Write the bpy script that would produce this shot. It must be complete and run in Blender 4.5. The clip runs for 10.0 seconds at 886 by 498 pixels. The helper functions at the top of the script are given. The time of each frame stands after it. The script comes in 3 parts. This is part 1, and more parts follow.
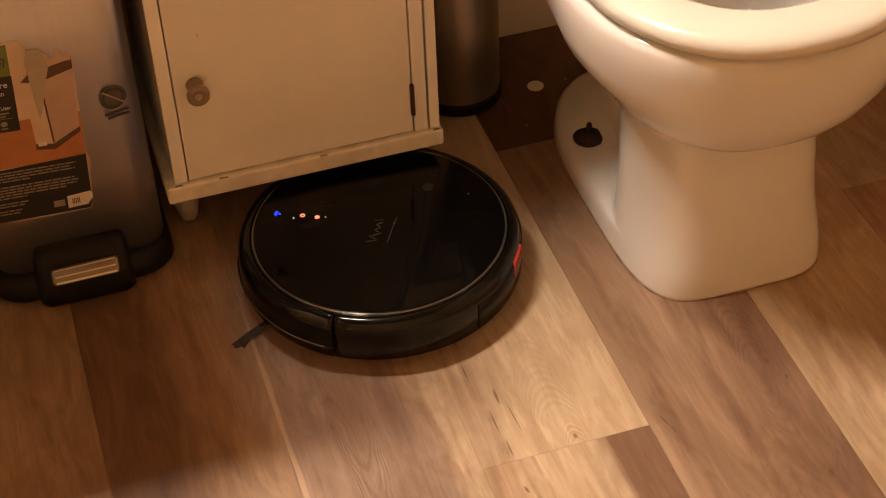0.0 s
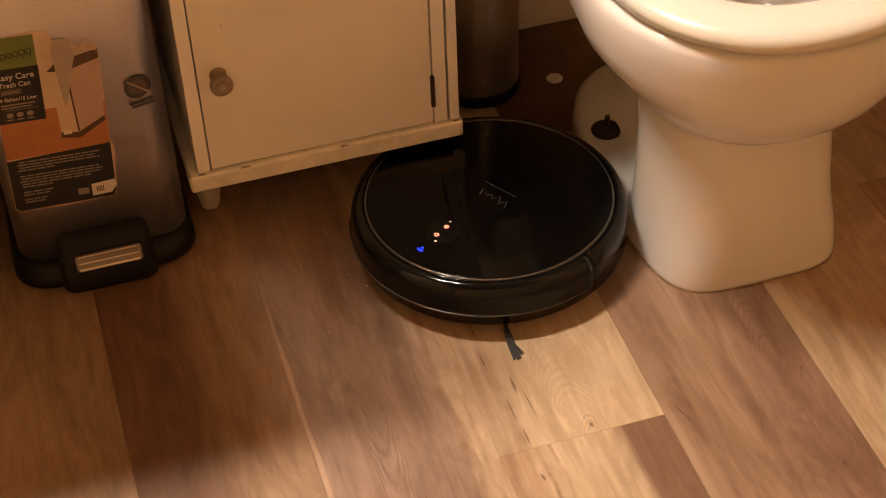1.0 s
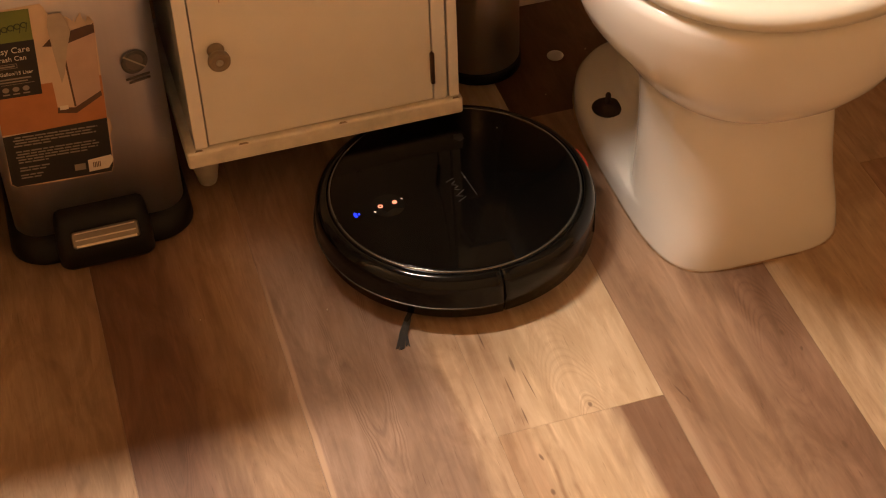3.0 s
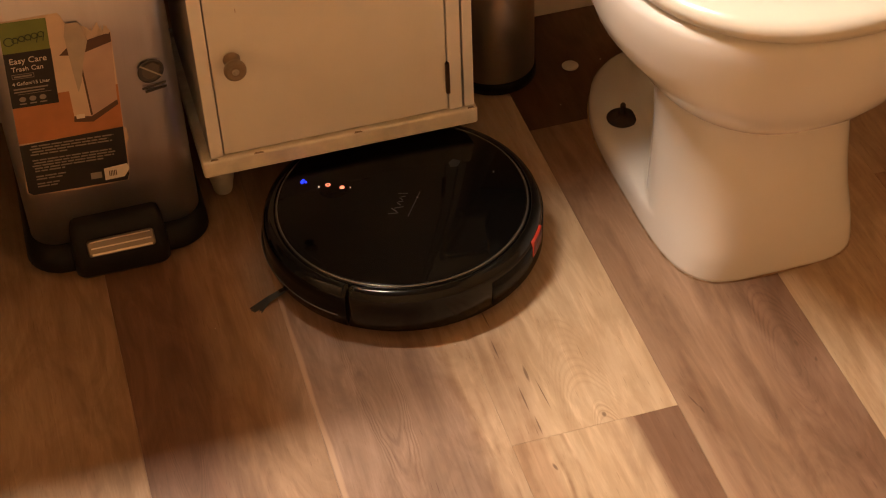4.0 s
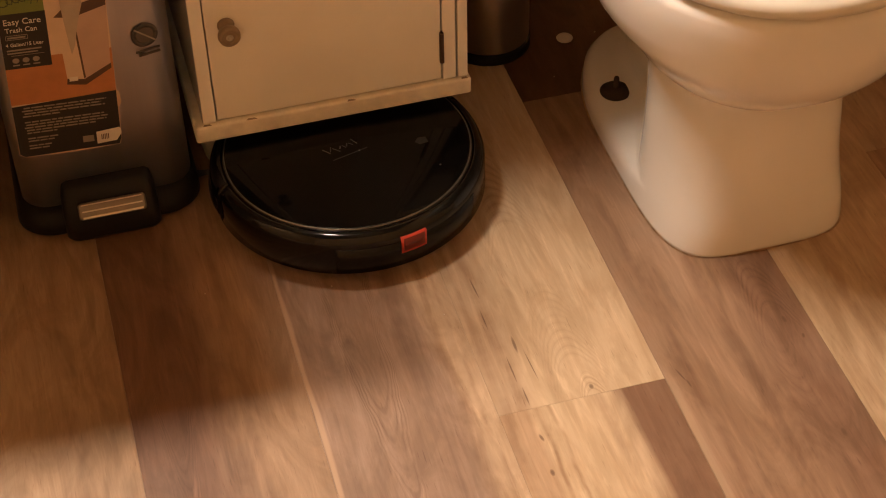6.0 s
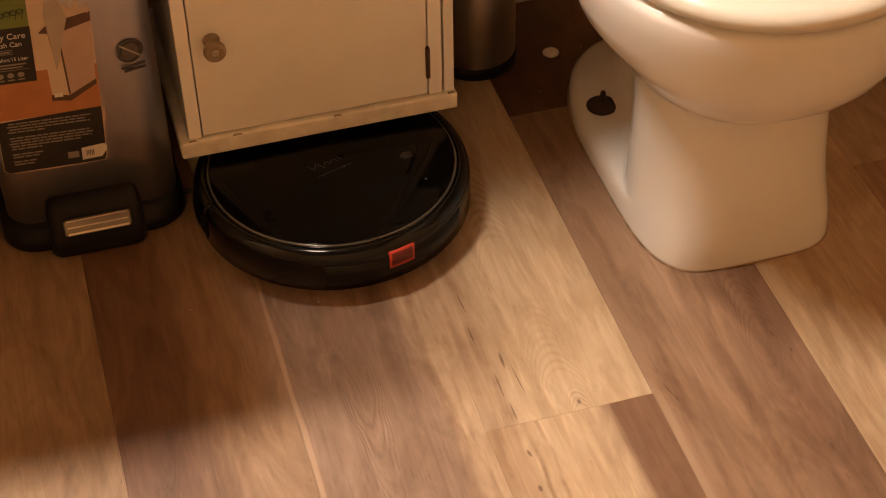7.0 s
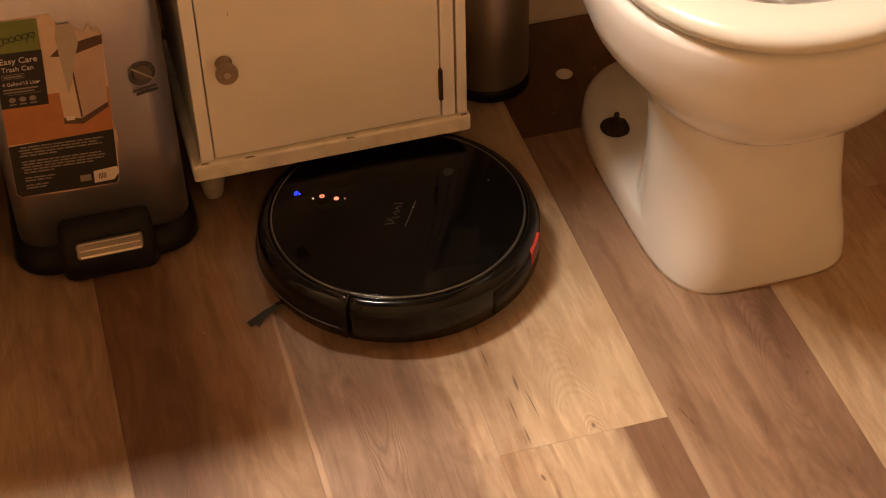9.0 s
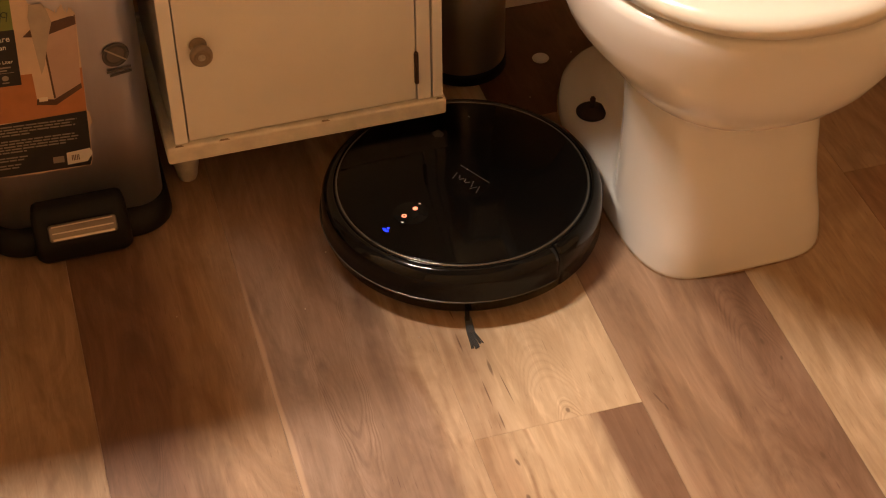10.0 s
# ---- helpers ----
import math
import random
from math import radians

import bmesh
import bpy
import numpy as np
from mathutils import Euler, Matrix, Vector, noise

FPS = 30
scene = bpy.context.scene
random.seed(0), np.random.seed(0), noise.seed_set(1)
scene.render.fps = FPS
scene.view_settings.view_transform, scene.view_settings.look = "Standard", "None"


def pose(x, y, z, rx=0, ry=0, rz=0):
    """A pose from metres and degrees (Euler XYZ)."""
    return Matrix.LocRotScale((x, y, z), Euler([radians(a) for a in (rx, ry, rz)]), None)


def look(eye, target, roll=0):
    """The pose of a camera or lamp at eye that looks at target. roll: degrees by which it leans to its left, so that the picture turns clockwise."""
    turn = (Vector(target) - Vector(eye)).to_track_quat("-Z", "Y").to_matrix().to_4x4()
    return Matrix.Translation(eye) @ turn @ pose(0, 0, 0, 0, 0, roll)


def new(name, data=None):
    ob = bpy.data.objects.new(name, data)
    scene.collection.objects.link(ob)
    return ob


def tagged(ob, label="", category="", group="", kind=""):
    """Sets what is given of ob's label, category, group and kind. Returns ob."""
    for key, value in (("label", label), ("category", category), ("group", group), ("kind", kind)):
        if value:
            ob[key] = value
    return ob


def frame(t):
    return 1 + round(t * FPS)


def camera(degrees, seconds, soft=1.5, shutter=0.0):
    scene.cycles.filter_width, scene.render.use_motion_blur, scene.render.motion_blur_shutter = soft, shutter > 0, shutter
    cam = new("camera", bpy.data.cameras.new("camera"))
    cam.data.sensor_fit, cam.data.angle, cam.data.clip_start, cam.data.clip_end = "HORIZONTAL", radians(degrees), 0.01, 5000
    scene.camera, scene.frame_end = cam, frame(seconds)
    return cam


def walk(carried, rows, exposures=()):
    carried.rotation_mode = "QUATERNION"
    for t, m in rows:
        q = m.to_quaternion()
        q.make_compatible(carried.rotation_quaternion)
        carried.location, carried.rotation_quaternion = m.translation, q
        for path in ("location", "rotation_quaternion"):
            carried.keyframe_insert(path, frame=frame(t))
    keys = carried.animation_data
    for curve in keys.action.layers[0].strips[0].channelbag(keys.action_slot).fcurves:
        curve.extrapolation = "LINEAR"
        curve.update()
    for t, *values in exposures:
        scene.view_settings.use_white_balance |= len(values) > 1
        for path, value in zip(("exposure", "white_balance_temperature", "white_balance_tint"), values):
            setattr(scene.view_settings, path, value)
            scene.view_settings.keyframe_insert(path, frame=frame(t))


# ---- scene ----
cam = camera(29.3, 10.0, soft=1.1)
PATH = [
    (0, (-0.5337, -1.1105, 1.3366), (-0.1441, 0.2581, 0.0776), -2.72),
    (0.2, (-0.5337, -1.1105, 1.3366), (-0.1429, 0.2569, 0.0766), -2.68),
    (0.5, (-0.5399, -1.1205, 1.3452), (-0.1535, 0.2474, 0.0844), -2.68),
    (0.8, (-0.5433, -1.1261, 1.3505), (-0.1668, 0.2416, 0.0865), -2.59),
    (1, (-0.5433, -1.1261, 1.3505), (-0.1715, 0.2412, 0.0848), -2.71),
    (1.2, (-0.5432, -1.1261, 1.3505), (-0.1718, 0.2405, 0.0838), -2.72),
    (1.5, (-0.5392, -1.1200, 1.3451), (-0.1624, 0.2408, 0.0737), -2.28),
    (2, (-0.5366, -1.1156, 1.3409), (-0.1452, 0.2348, 0.0629), -1.91),
    (2.5, (-0.5373, -1.1162, 1.3419), (-0.1539, 0.2334, 0.0606), -2.02),
    (2.7, (-0.5372, -1.1162, 1.3420), (-0.1632, 0.2331, 0.0576), -2.27),
    (3.8, (-0.5387, -1.1186, 1.3441), (-0.1845, 0.2392, 0.0632), -2.65),
    (4, (-0.5388, -1.1187, 1.3443), (-0.1868, 0.2441, 0.0680), -2.74),
    (4.5, (-0.5387, -1.1188, 1.3445), (-0.1846, 0.2503, 0.0755), -2.84),
    (5, (-0.5399, -1.1208, 1.3464), (-0.1758, 0.2421, 0.0737), -2.24),
    (5.5, (-0.5403, -1.1216, 1.3465), (-0.1815, 0.2213, 0.0512), -1.28),
    (5.7, (-0.5403, -1.1217, 1.3466), (-0.1856, 0.2166, 0.0454), -1.36),
    (6.8, (-0.5380, -1.1175, 1.3428), (-0.1701, 0.2241, 0.0487), -1.27),
    (7, (-0.5381, -1.1175, 1.3427), (-0.1657, 0.2278, 0.0537), -1.18),
    (7.5, (-0.5363, -1.1151, 1.3403), (-0.1587, 0.2396, 0.0627), -1.31),
    (8, (-0.5358, -1.1139, 1.3398), (-0.1662, 0.2514, 0.0712), -1.66),
    (8.5, (-0.5337, -1.1105, 1.3370), (-0.1722, 0.2578, 0.0693), -1.85),
    (9, (-0.5336, -1.1104, 1.3371), (-0.1729, 0.2551, 0.0662), -1.76),
    (9.3, (-0.5321, -1.1079, 1.3342), (-0.1658, 0.2516, 0.0585), -1.56),
    (9.5, (-0.5322, -1.1080, 1.3342), (-0.1595, 0.2467, 0.0552), -1.35),
    (10, (-0.5316, -1.1068, 1.3329), (-0.1484, 0.2399, 0.0486), -0.77),
]
walk(cam, [(t, look(eye, target, roll)) for t, eye, target, roll in PATH])

# ---- light ----
world = bpy.data.worlds.new("world")
world.use_nodes = True
world.node_tree.nodes["Background"].inputs["Color"].default_value = (1.0, 0.8, 0.6, 1)
world.node_tree.nodes["Background"].inputs["Strength"].default_value = 0.0
scene.world = world
scene.view_settings.exposure = 0.0
LAMP = (-0.775, 0.545, 2.08)
LAMP_COLOUR = (1.0, 0.84, 0.69, 1)
LAMP_STRENGTH = 415.0
LAMP_STEP = 0.20


# ---- materials ----
class Nodes:
    """Short hand for building a node material."""

    def __init__(self, name):
        self.mat = bpy.data.materials.new(name)
        self.mat.use_nodes = True
        self.tree = self.mat.node_tree
        self.bsdf = self.tree.nodes["Principled BSDF"]

    def node(self, kind, **values):
        n = self.tree.nodes.new(kind)
        for key, value in values.items():
            n.inputs[key.replace("_", " ")].default_value = value
        return n

    def link(self, a, b):
        self.tree.links.new(a, b)

    def coords(self, scale=(1, 1, 1), offset=(0, 0, 0), kind="Object"):
        tc = self.node("ShaderNodeTexCoord")
        mp = self.node("ShaderNodeMapping")
        mp.inputs["Scale"].default_value = scale
        mp.inputs["Location"].default_value = offset
        self.link(tc.outputs[kind], mp.inputs["Vector"])
        return mp.outputs["Vector"]

    def noise(self, vec, scale, detail=4, rough=0.55, distort=0.0):
        n = self.node("ShaderNodeTexNoise", Scale=scale, Detail=detail, Roughness=rough, Distortion=distort)
        self.link(vec, n.inputs["Vector"])
        return n.outputs["Fac"]

    def ramp(self, fac, *stops):
        n = self.node("ShaderNodeValToRGB")
        el = n.color_ramp.elements
        while len(el) < len(stops):
            el.new(0.5)
        for e, (at, colour) in zip(el, stops):
            e.position = at
            e.color = (*colour, 1) if not isinstance(colour, float) else (colour, colour, colour, 1)
        self.link(fac, n.inputs["Fac"])
        return n.outputs["Color"]

    def mix(self, fac, a, b, mode="MIX"):
        n = self.tree.nodes.new("ShaderNodeMix")
        n.data_type, n.blend_type = "RGBA", mode
        for value, slot in ((fac, n.inputs[0]), (a, n.inputs[6]), (b, n.inputs[7])):
            if isinstance(value, bpy.types.NodeSocket):
                self.link(value, slot)
            elif isinstance(value, tuple):
                slot.default_value = (*value, 1)
            else:
                slot.default_value = value
        return n.outputs[2]

    def math(self, op, a, b=0.0):
        n = self.tree.nodes.new("ShaderNodeMath")
        n.operation = op
        for value, slot in ((a, n.inputs[0]), (b, n.inputs[1])):
            if isinstance(value, bpy.types.NodeSocket):
                self.link(value, slot)
            else:
                slot.default_value = value
        return n.outputs[0]

    def bump(self, height, strength, distance):
        n = self.node("ShaderNodeBump", Strength=strength, Distance=distance)
        self.link(height, n.inputs["Height"])
        self.link(n.outputs["Normal"], self.bsdf.inputs["Normal"])

    def base(self, colour):
        if isinstance(colour, tuple):
            self.bsdf.inputs["Base Color"].default_value = (*colour, 1)
        else:
            self.link(colour, self.bsdf.inputs["Base Color"])

    def put(self, **values):
        for key, value in values.items():
            slot = self.bsdf.inputs[key.replace("_", " ")]
            if isinstance(value, bpy.types.NodeSocket):
                self.link(value, slot)
            else:
                slot.default_value = value


def paint(name, colour, roughness=0.4, vary=0.12, scale=14.0, bump=0.05, metal=0.0, coat=0.0, specular=0.5, ior=1.5):
    """A coated surface with soft blotches, fine specks and slight relief."""
    n = Nodes(name)
    v = n.coords()
    soft = n.noise(v, scale, 5)
    fine = n.noise(v, scale * 22, 3)
    dark = tuple(c * (1 - vary) for c in colour)
    col = n.mix(n.ramp(soft, (0.35, 0.0), (0.7, 1.0)), dark, colour)
    col = n.mix(n.ramp(fine, (0.62, 0.0), (0.8, 0.5)), col, tuple(c * (1 - 1.5 * vary) for c in colour))
    n.base(col)
    n.put(Metallic=metal, Roughness=n.math("ADD", n.math("MULTIPLY", soft, 0.14), roughness - 0.07))
    if coat:
        n.put(Coat_Weight=coat, Coat_Roughness=0.08)
    if bump:
        n.bump(n.math("ADD", fine, soft), bump, 0.002)
    n.put(Specular_IOR_Level=specular, IOR=ior)
    return n.mat


def flat(name, colour, roughness=0.5, metal=0.0):
    n = Nodes(name)
    v = n.coords()
    f = n.noise(v, 160.0, 3)
    n.base(n.mix(f, tuple(c * 0.85 for c in colour), tuple(min(1.0, c * 1.1) for c in colour)))
    n.put(Roughness=roughness, Metallic=metal)
    return n.mat


def glow(name, colour, strength):
    n = Nodes(name)
    n.base(colour)
    n.put(Emission_Color=(*colour, 1), Emission_Strength=strength)
    return n.mat


def brushed(name, colour, roughness, axis_scale, metal=1.0, stretch=0.0):
    """Brushed steel: fine streaks along one axis, faint smears; stretch draws its reflections out upwards."""
    n = Nodes(name)
    v = n.coords(axis_scale)
    streak = n.noise(v, 60.0, 6, 0.7)
    smear = n.noise(n.coords(), 9.0, 4)
    n.base(n.mix(streak, tuple(c * 0.78 for c in colour), colour))
    n.put(Metallic=metal, Roughness=n.math("ADD", n.math("MULTIPLY", smear, 0.25), n.math("ADD", n.math("MULTIPLY", streak, 0.12), roughness - 0.18)))
    n.bump(streak, 0.06, 0.001)
    if stretch:
        tangent = n.node("ShaderNodeTangent")
        tangent.direction_type, tangent.axis = "RADIAL", "Z"
        n.link(tangent.outputs["Tangent"], n.bsdf.inputs["Tangent"])
        n.put(Anisotropic=stretch, Anisotropic_Rotation=0.25)
    return n.mat


def wood(name, left, right, edge=0.5, soft=0.08, seed=0.0, dark=0.62, arches=(), spots=(), streak=None, lines=(), third=None):
    """Vinyl oak plank: two tones side by side over the plank's width, grain along its length.
    edge: where one tone gives way to the other (share of the width); arches: nested arched figures (x, lowest and highest tip, half width, bow, spacing, strength);
    lines: darker bands along the length (share of the width, half width, strength); third: a tone along the first edge (share, tone)."""
    n = Nodes(name)
    tc = n.node("ShaderNodeTexCoord")
    sep = n.node("ShaderNodeSeparateXYZ")
    n.link(tc.outputs["Object"], sep.inputs[0])
    wide = n.noise(n.coords((9, 1.6, 1), (seed, seed * 1.7, seed)), 1.0, 4, 0.55, 0.8)
    u = n.math("DIVIDE", sep.outputs["X"], PLANK_W)
    shifted = n.math("ADD", u, n.math("MULTIPLY", n.math("SUBTRACT", wide, 0.5), 0.6))
    tone = n.mix(n.ramp(shifted, (max(0.0, edge - soft), 0.0), (min(1.0, edge + soft), 1.0)), left, right)
    if third:
        share, side = third
        tone = n.mix(n.ramp(shifted, (max(0.0, share - 0.04), 0.0), (share + 0.04, 1.0)), side, tone)
    # cloudy stains, flowing bands, fine grain, pores
    blotch = n.noise(n.coords((17, 5.5, 1), (seed, seed * 3, 0)), 1.0, 5, 0.6, 2.0)
    tone = n.mix(n.ramp(blotch, (0.40, 0.0), (0.62, 0.9)), tone, n.mix(1.0, tone, (dark + 0.04, dark, dark - 0.05), "MULTIPLY"))
    bands = n.noise(n.coords((34, 3.2, 1), (seed * 2, seed, 0)), 1.0, 5, 0.55, 3.0)
    tone = n.mix(n.ramp(bands, (0.42, 0.0), (0.66, 0.5)), tone, n.mix(1.0, tone, (dark, dark * 0.93, dark * 0.86), "MULTIPLY"))
    flame = n.noise(n.coords((52, 4.6, 1), (seed, seed * 2, 3)), 1.0, 5, 0.6, 3.2)
    tone = n.mix(n.ramp(flame, (0.50, 0.0), (0.66, 0.40)), tone, n.mix(1.0, tone, (1.32, 1.33, 1.36), "MULTIPLY"))
    grain = n.noise(n.coords((330, 11, 1), (seed, 0, seed)), 1.0, 5, 0.7, 0.6)
    tone = n.mix(n.ramp(grain, (0.50, 0.0), (0.74, 0.20)), tone, n.mix(1.0, tone, (0.58, 0.5, 0.45), "MULTIPLY"))
    pores = n.noise(n.coords((520, 34, 1), (0, seed, 0)), 1.0, 2, 0.5)
    tone = n.mix(n.ramp(pores, (0.66, 0.0), (0.75, 0.5)), tone, n.mix(1.0, tone, (0.5, 0.42, 0.38), "MULTIPLY"))
    for x, low, high, half, bow, spacing, strength in arches:
        sway = n.math("MULTIPLY", n.math("SUBTRACT", n.noise(n.coords((22, 9, 1), (seed, 5, 0)), 1.0, 3, 0.6), 0.5), half * 0.4)
        dx = n.math("ADD", n.math("SUBTRACT", sep.outputs["X"], x), sway)
        tip = n.math("SUBTRACT", sep.outputs["Y"], n.math("MULTIPLY", n.math("MULTIPLY", dx, dx), bow))
        drift = n.math("MULTIPLY", n.noise(n.coords((4, 12, 1), (seed, 8, 0)), 1.0, 2, 0.5), 2.4)
        ripple = n.math("SINE", n.math("ADD", n.math("MULTIPLY", tip, 2 * math.pi / spacing), drift))
        inside = n.ramp(n.math("DIVIDE", n.math("ABSOLUTE", dx), half), (0.45, 1.0), (1.0, 0.0))
        along = n.math("DIVIDE", n.math("SUBTRACT", tip, low), high - low)
        inside = n.math("MULTIPLY", inside, n.ramp(along, (0.0, 0.0), (0.12, 1.0), (0.8, 1.0), (1.0, 0.0)))
        line = n.math("MULTIPLY", n.math("MULTIPLY", inside, strength), n.ramp(n.noise(n.coords((40, 12, 1), (seed, 1, 0)), 1.0, 3), (0.34, 0.25), (0.6, 1.0)))
        tone = n.mix(n.math("MULTIPLY", line, n.ramp(ripple, (0.45, 0.0), (0.95, 0.8))), tone, n.mix(1.0, tone, (0.60, 0.52, 0.47), "MULTIPLY"))
        tone = n.mix(n.math("MULTIPLY", line, n.ramp(n.math("MULTIPLY", ripple, -1.0), (0.5, 0.0), (1.0, 0.7))), tone, n.mix(1.0, tone, (1.28, 1.30, 1.30), "MULTIPLY"))
    for at, width, strength in lines:
        bend = n.math("MULTIPLY", n.math("SUBTRACT", n.noise(n.coords((3, 7, 1), (seed, at * 9, 0)), 1.0, 3, 0.6), 0.5), 0.16)
        far = n.math("ABSOLUTE", n.math("SUBTRACT", n.math("ADD", u, bend), at))
        here = n.math("MULTIPLY", n.ramp(far, (width * 0.25, strength), (width, 0.0)), n.ramp(n.noise(n.coords((4, 16, 1), (seed, at * 5, 2)), 1.0, 3), (0.36, 0.1), (0.58, 1.0)))
        tone = n.mix(here, tone, n.mix(1.0, tone, (0.60, 0.50, 0.44), "MULTIPLY"))
    if streak:
        at, width, colour, top = streak
        far = n.math("ABSOLUTE", n.math("SUBTRACT", n.math("ADD", u, n.math("MULTIPLY", n.math("SUBTRACT", wide, 0.5), 0.10)), at))
        here = n.math("MULTIPLY", n.ramp(sep.outputs["Y"], (top - 0.10, 0.70), (top, 0.10)), n.ramp(far, (width * 0.4, 1.0), (width, 0.0)))
        tone = n.mix(here, tone, colour)
    for x, y, rx, ry, lean in spots:
        dx = n.math("SUBTRACT", n.math("SUBTRACT", sep.outputs["X"], x), n.math("MULTIPLY", n.math("SUBTRACT", sep.outputs["Y"], y), lean))
        dy = n.math("DIVIDE", n.math("SUBTRACT", sep.outputs["Y"], y), ry)
        dx = n.math("DIVIDE", dx, rx)
        d = n.math("ADD", n.math("ADD", n.math("MULTIPLY", dx, dx), n.math("MULTIPLY", dy, dy)), n.math("MULTIPLY", grain, 0.5))
        tone = n.mix(n.ramp(d, (0.35, 0.75), (1.0, 0.0)), tone, (0.10, 0.05, 0.028))
    info = n.node("ShaderNodeObjectInfo")
    tone = n.mix(1.0, tone, (1.0, 0.98, 0.92), "MULTIPLY")
    n.base(n.mix(1.0, tone, n.ramp(info.outputs["Random"], (0.0, 0.93), (1.0, 1.05)), "MULTIPLY"))
    worn = n.noise(n.coords((3, 3, 1)), 2.0, 4)
    n.put(Roughness=n.math("ADD", n.math("MULTIPLY", grain, 0.16), n.math("ADD", n.math("MULTIPLY", worn, 0.14), 0.30)))
    n.put(Specular_IOR_Level=0.42)
    n.bump(grain, 0.12, 0.0012)
    return n.mat


PLANK_W = 0.186
PLANK_L = 1.22
M = {}
M["wall"] = paint("wall_paint", (0.54, 0.365, 0.19), 0.75, 0.06, 6.0, 0.25)
# unseen ceiling, coloured dark brown so that it bounces little light
M["ceiling"] = paint("ceiling_bounce_cut", (0.20, 0.15, 0.10), 0.85, 0.05, 6.0, 0.3)
M["trim"] = paint("trim_paint", (0.66, 0.60, 0.50), 0.45, 0.08, 10.0, 0.1)
M["frame"] = paint("cabinet_frame_paint", (0.86, 0.82, 0.74), 0.38, 0.07, 12.0, 0.08)
M["cabinet"] = paint("cabinet_cream_paint", (0.83, 0.78, 0.68), 0.40, 0.07, 9.0, 0.08)
M["cabinet_worn"] = paint("worn_cream_paint", (0.86, 0.79, 0.65), 0.45, 0.24, 34.0, 0.2)
# worn cream darkened for the feet: shade below the cabinet in colour
M["foot"] = paint("shaded_cream_foot", (0.52, 0.46, 0.36), 0.5, 0.24, 34.0, 0.2)
M["knob"] = paint("bare_wood_knob", (0.27, 0.19, 0.11), 0.42, 0.25, 60.0, 0.1)
M["knob_centre"] = flat("knob_screw", (0.46, 0.40, 0.31), 0.4, 0.6)
M["hinge"] = paint("dark_hinge_metal", (0.10, 0.05, 0.03), 0.45, 0.3, 80.0, 0.1, 0.6)
M["gap"] = flat("shadow_gap_wood", (0.08, 0.045, 0.028), 0.8)
M["porcelain"] = paint("white_porcelain", (0.72, 0.70, 0.665), 0.17, 0.03, 5.0, 0.0, 0.0, 0.25)
M["seat"] = paint("cream_seat_plastic", (0.67, 0.645, 0.565), 0.22, 0.03, 5.0, 0.0)
M["caulk"] = paint("aged_caulk", (0.42, 0.27, 0.16), 0.7, 0.5, 60.0, 0.4)
M["rust"] = paint("rusty_bolt", (0.040, 0.018, 0.010), 0.75, 0.5, 90.0, 0.4)
M["cap"] = flat("white_cap_plastic", (0.72, 0.68, 0.60), 0.5)
M["steel"] = brushed("brushed_steel_front", (0.58, 0.555, 0.585), 0.36, (1.0, 1.0, 0.02), 1.0, 0.5)
M["steel_round"] = brushed("brushed_steel_round", (0.50, 0.42, 0.35), 0.38, (1.0, 1.0, 0.02), 1.0, 0.75)
M["pedal_steel"] = brushed("dull_pedal_steel", (0.26, 0.22, 0.17), 0.40, (0.03, 1.0, 1.0), 0.8)
M["chrome"] = brushed("ridge_steel", (0.70, 0.63, 0.53), 0.34, (0.03, 1.0, 1.0))
M["black_plastic"] = paint("matte_black_plastic", (0.010, 0.0085, 0.007), 0.5, 0.25, 30.0, 0.1, specular=0.22)
M["print_black"] = paint("label_black_print", (0.022, 0.017, 0.015), 0.5, 0.2, 40.0, 0.05)
M["print_green"] = paint("label_green_print", (0.17, 0.21, 0.045), 0.55, 0.15, 30.0, 0.05)
M["print_script"] = flat("label_dark_script", (0.035, 0.05, 0.02), 0.55)
M["print_orange"] = paint("label_orange_photo", (0.50, 0.20, 0.075), 0.5, 0.2, 26.0, 0.05)
M["print_cream"] = paint("label_cream_photo", (0.66, 0.50, 0.36), 0.5, 0.12, 30.0, 0.05)
M["print_shade"] = paint("label_grey_photo", (0.52, 0.36, 0.28), 0.5, 0.12, 30.0, 0.05)
M["print_brown"] = flat("label_brown_print", (0.10, 0.05, 0.03), 0.55)
M["print_white"] = flat("label_white_print", (0.72, 0.66, 0.56), 0.55)
M["print_grey"] = flat("label_grey_print", (0.28, 0.24, 0.19), 0.55)
M["paper"] = paint("torn_paper", (0.46, 0.38, 0.30), 0.8, 0.12, 60.0, 0.3)
M["badge"] = flat("dark_badge_print", (0.06, 0.05, 0.042), 0.45)
M["badge_centre"] = flat("badge_centre", (0.13, 0.105, 0.085), 0.45, 0.4)
M["badge_line"] = flat("pale_badge_line", (0.42, 0.36, 0.28), 0.5)
M["gloss_black"] = paint("gloss_black_shell", (0.003, 0.0028, 0.0024), 0.11, 0.2, 12.0, 0.0, 0.0, 0.0, 0.45, 1.42)
M["bumper_black"] = paint("gloss_black_bumper", (0.004, 0.0037, 0.0033), 0.10, 0.2, 12.0, 0.0, 0.0, 0.0, 0.45, 1.38)
M["glass_black"] = paint("black_glass_top", (0.003, 0.0028, 0.0025), 0.07, 0.2, 30.0, 0.0, specular=0.13)
M["side_black"] = paint("satin_black_side", (0.003, 0.0026, 0.0022), 0.24, 0.2, 20.0, 0.03, specular=0.35, ior=1.38)
M["ring"] = flat("smoked_ring", (0.17, 0.163, 0.15), 0.2, 0.8)
M["lip"] = flat("lip_highlight", (0.11, 0.105, 0.095), 0.25, 0.5)
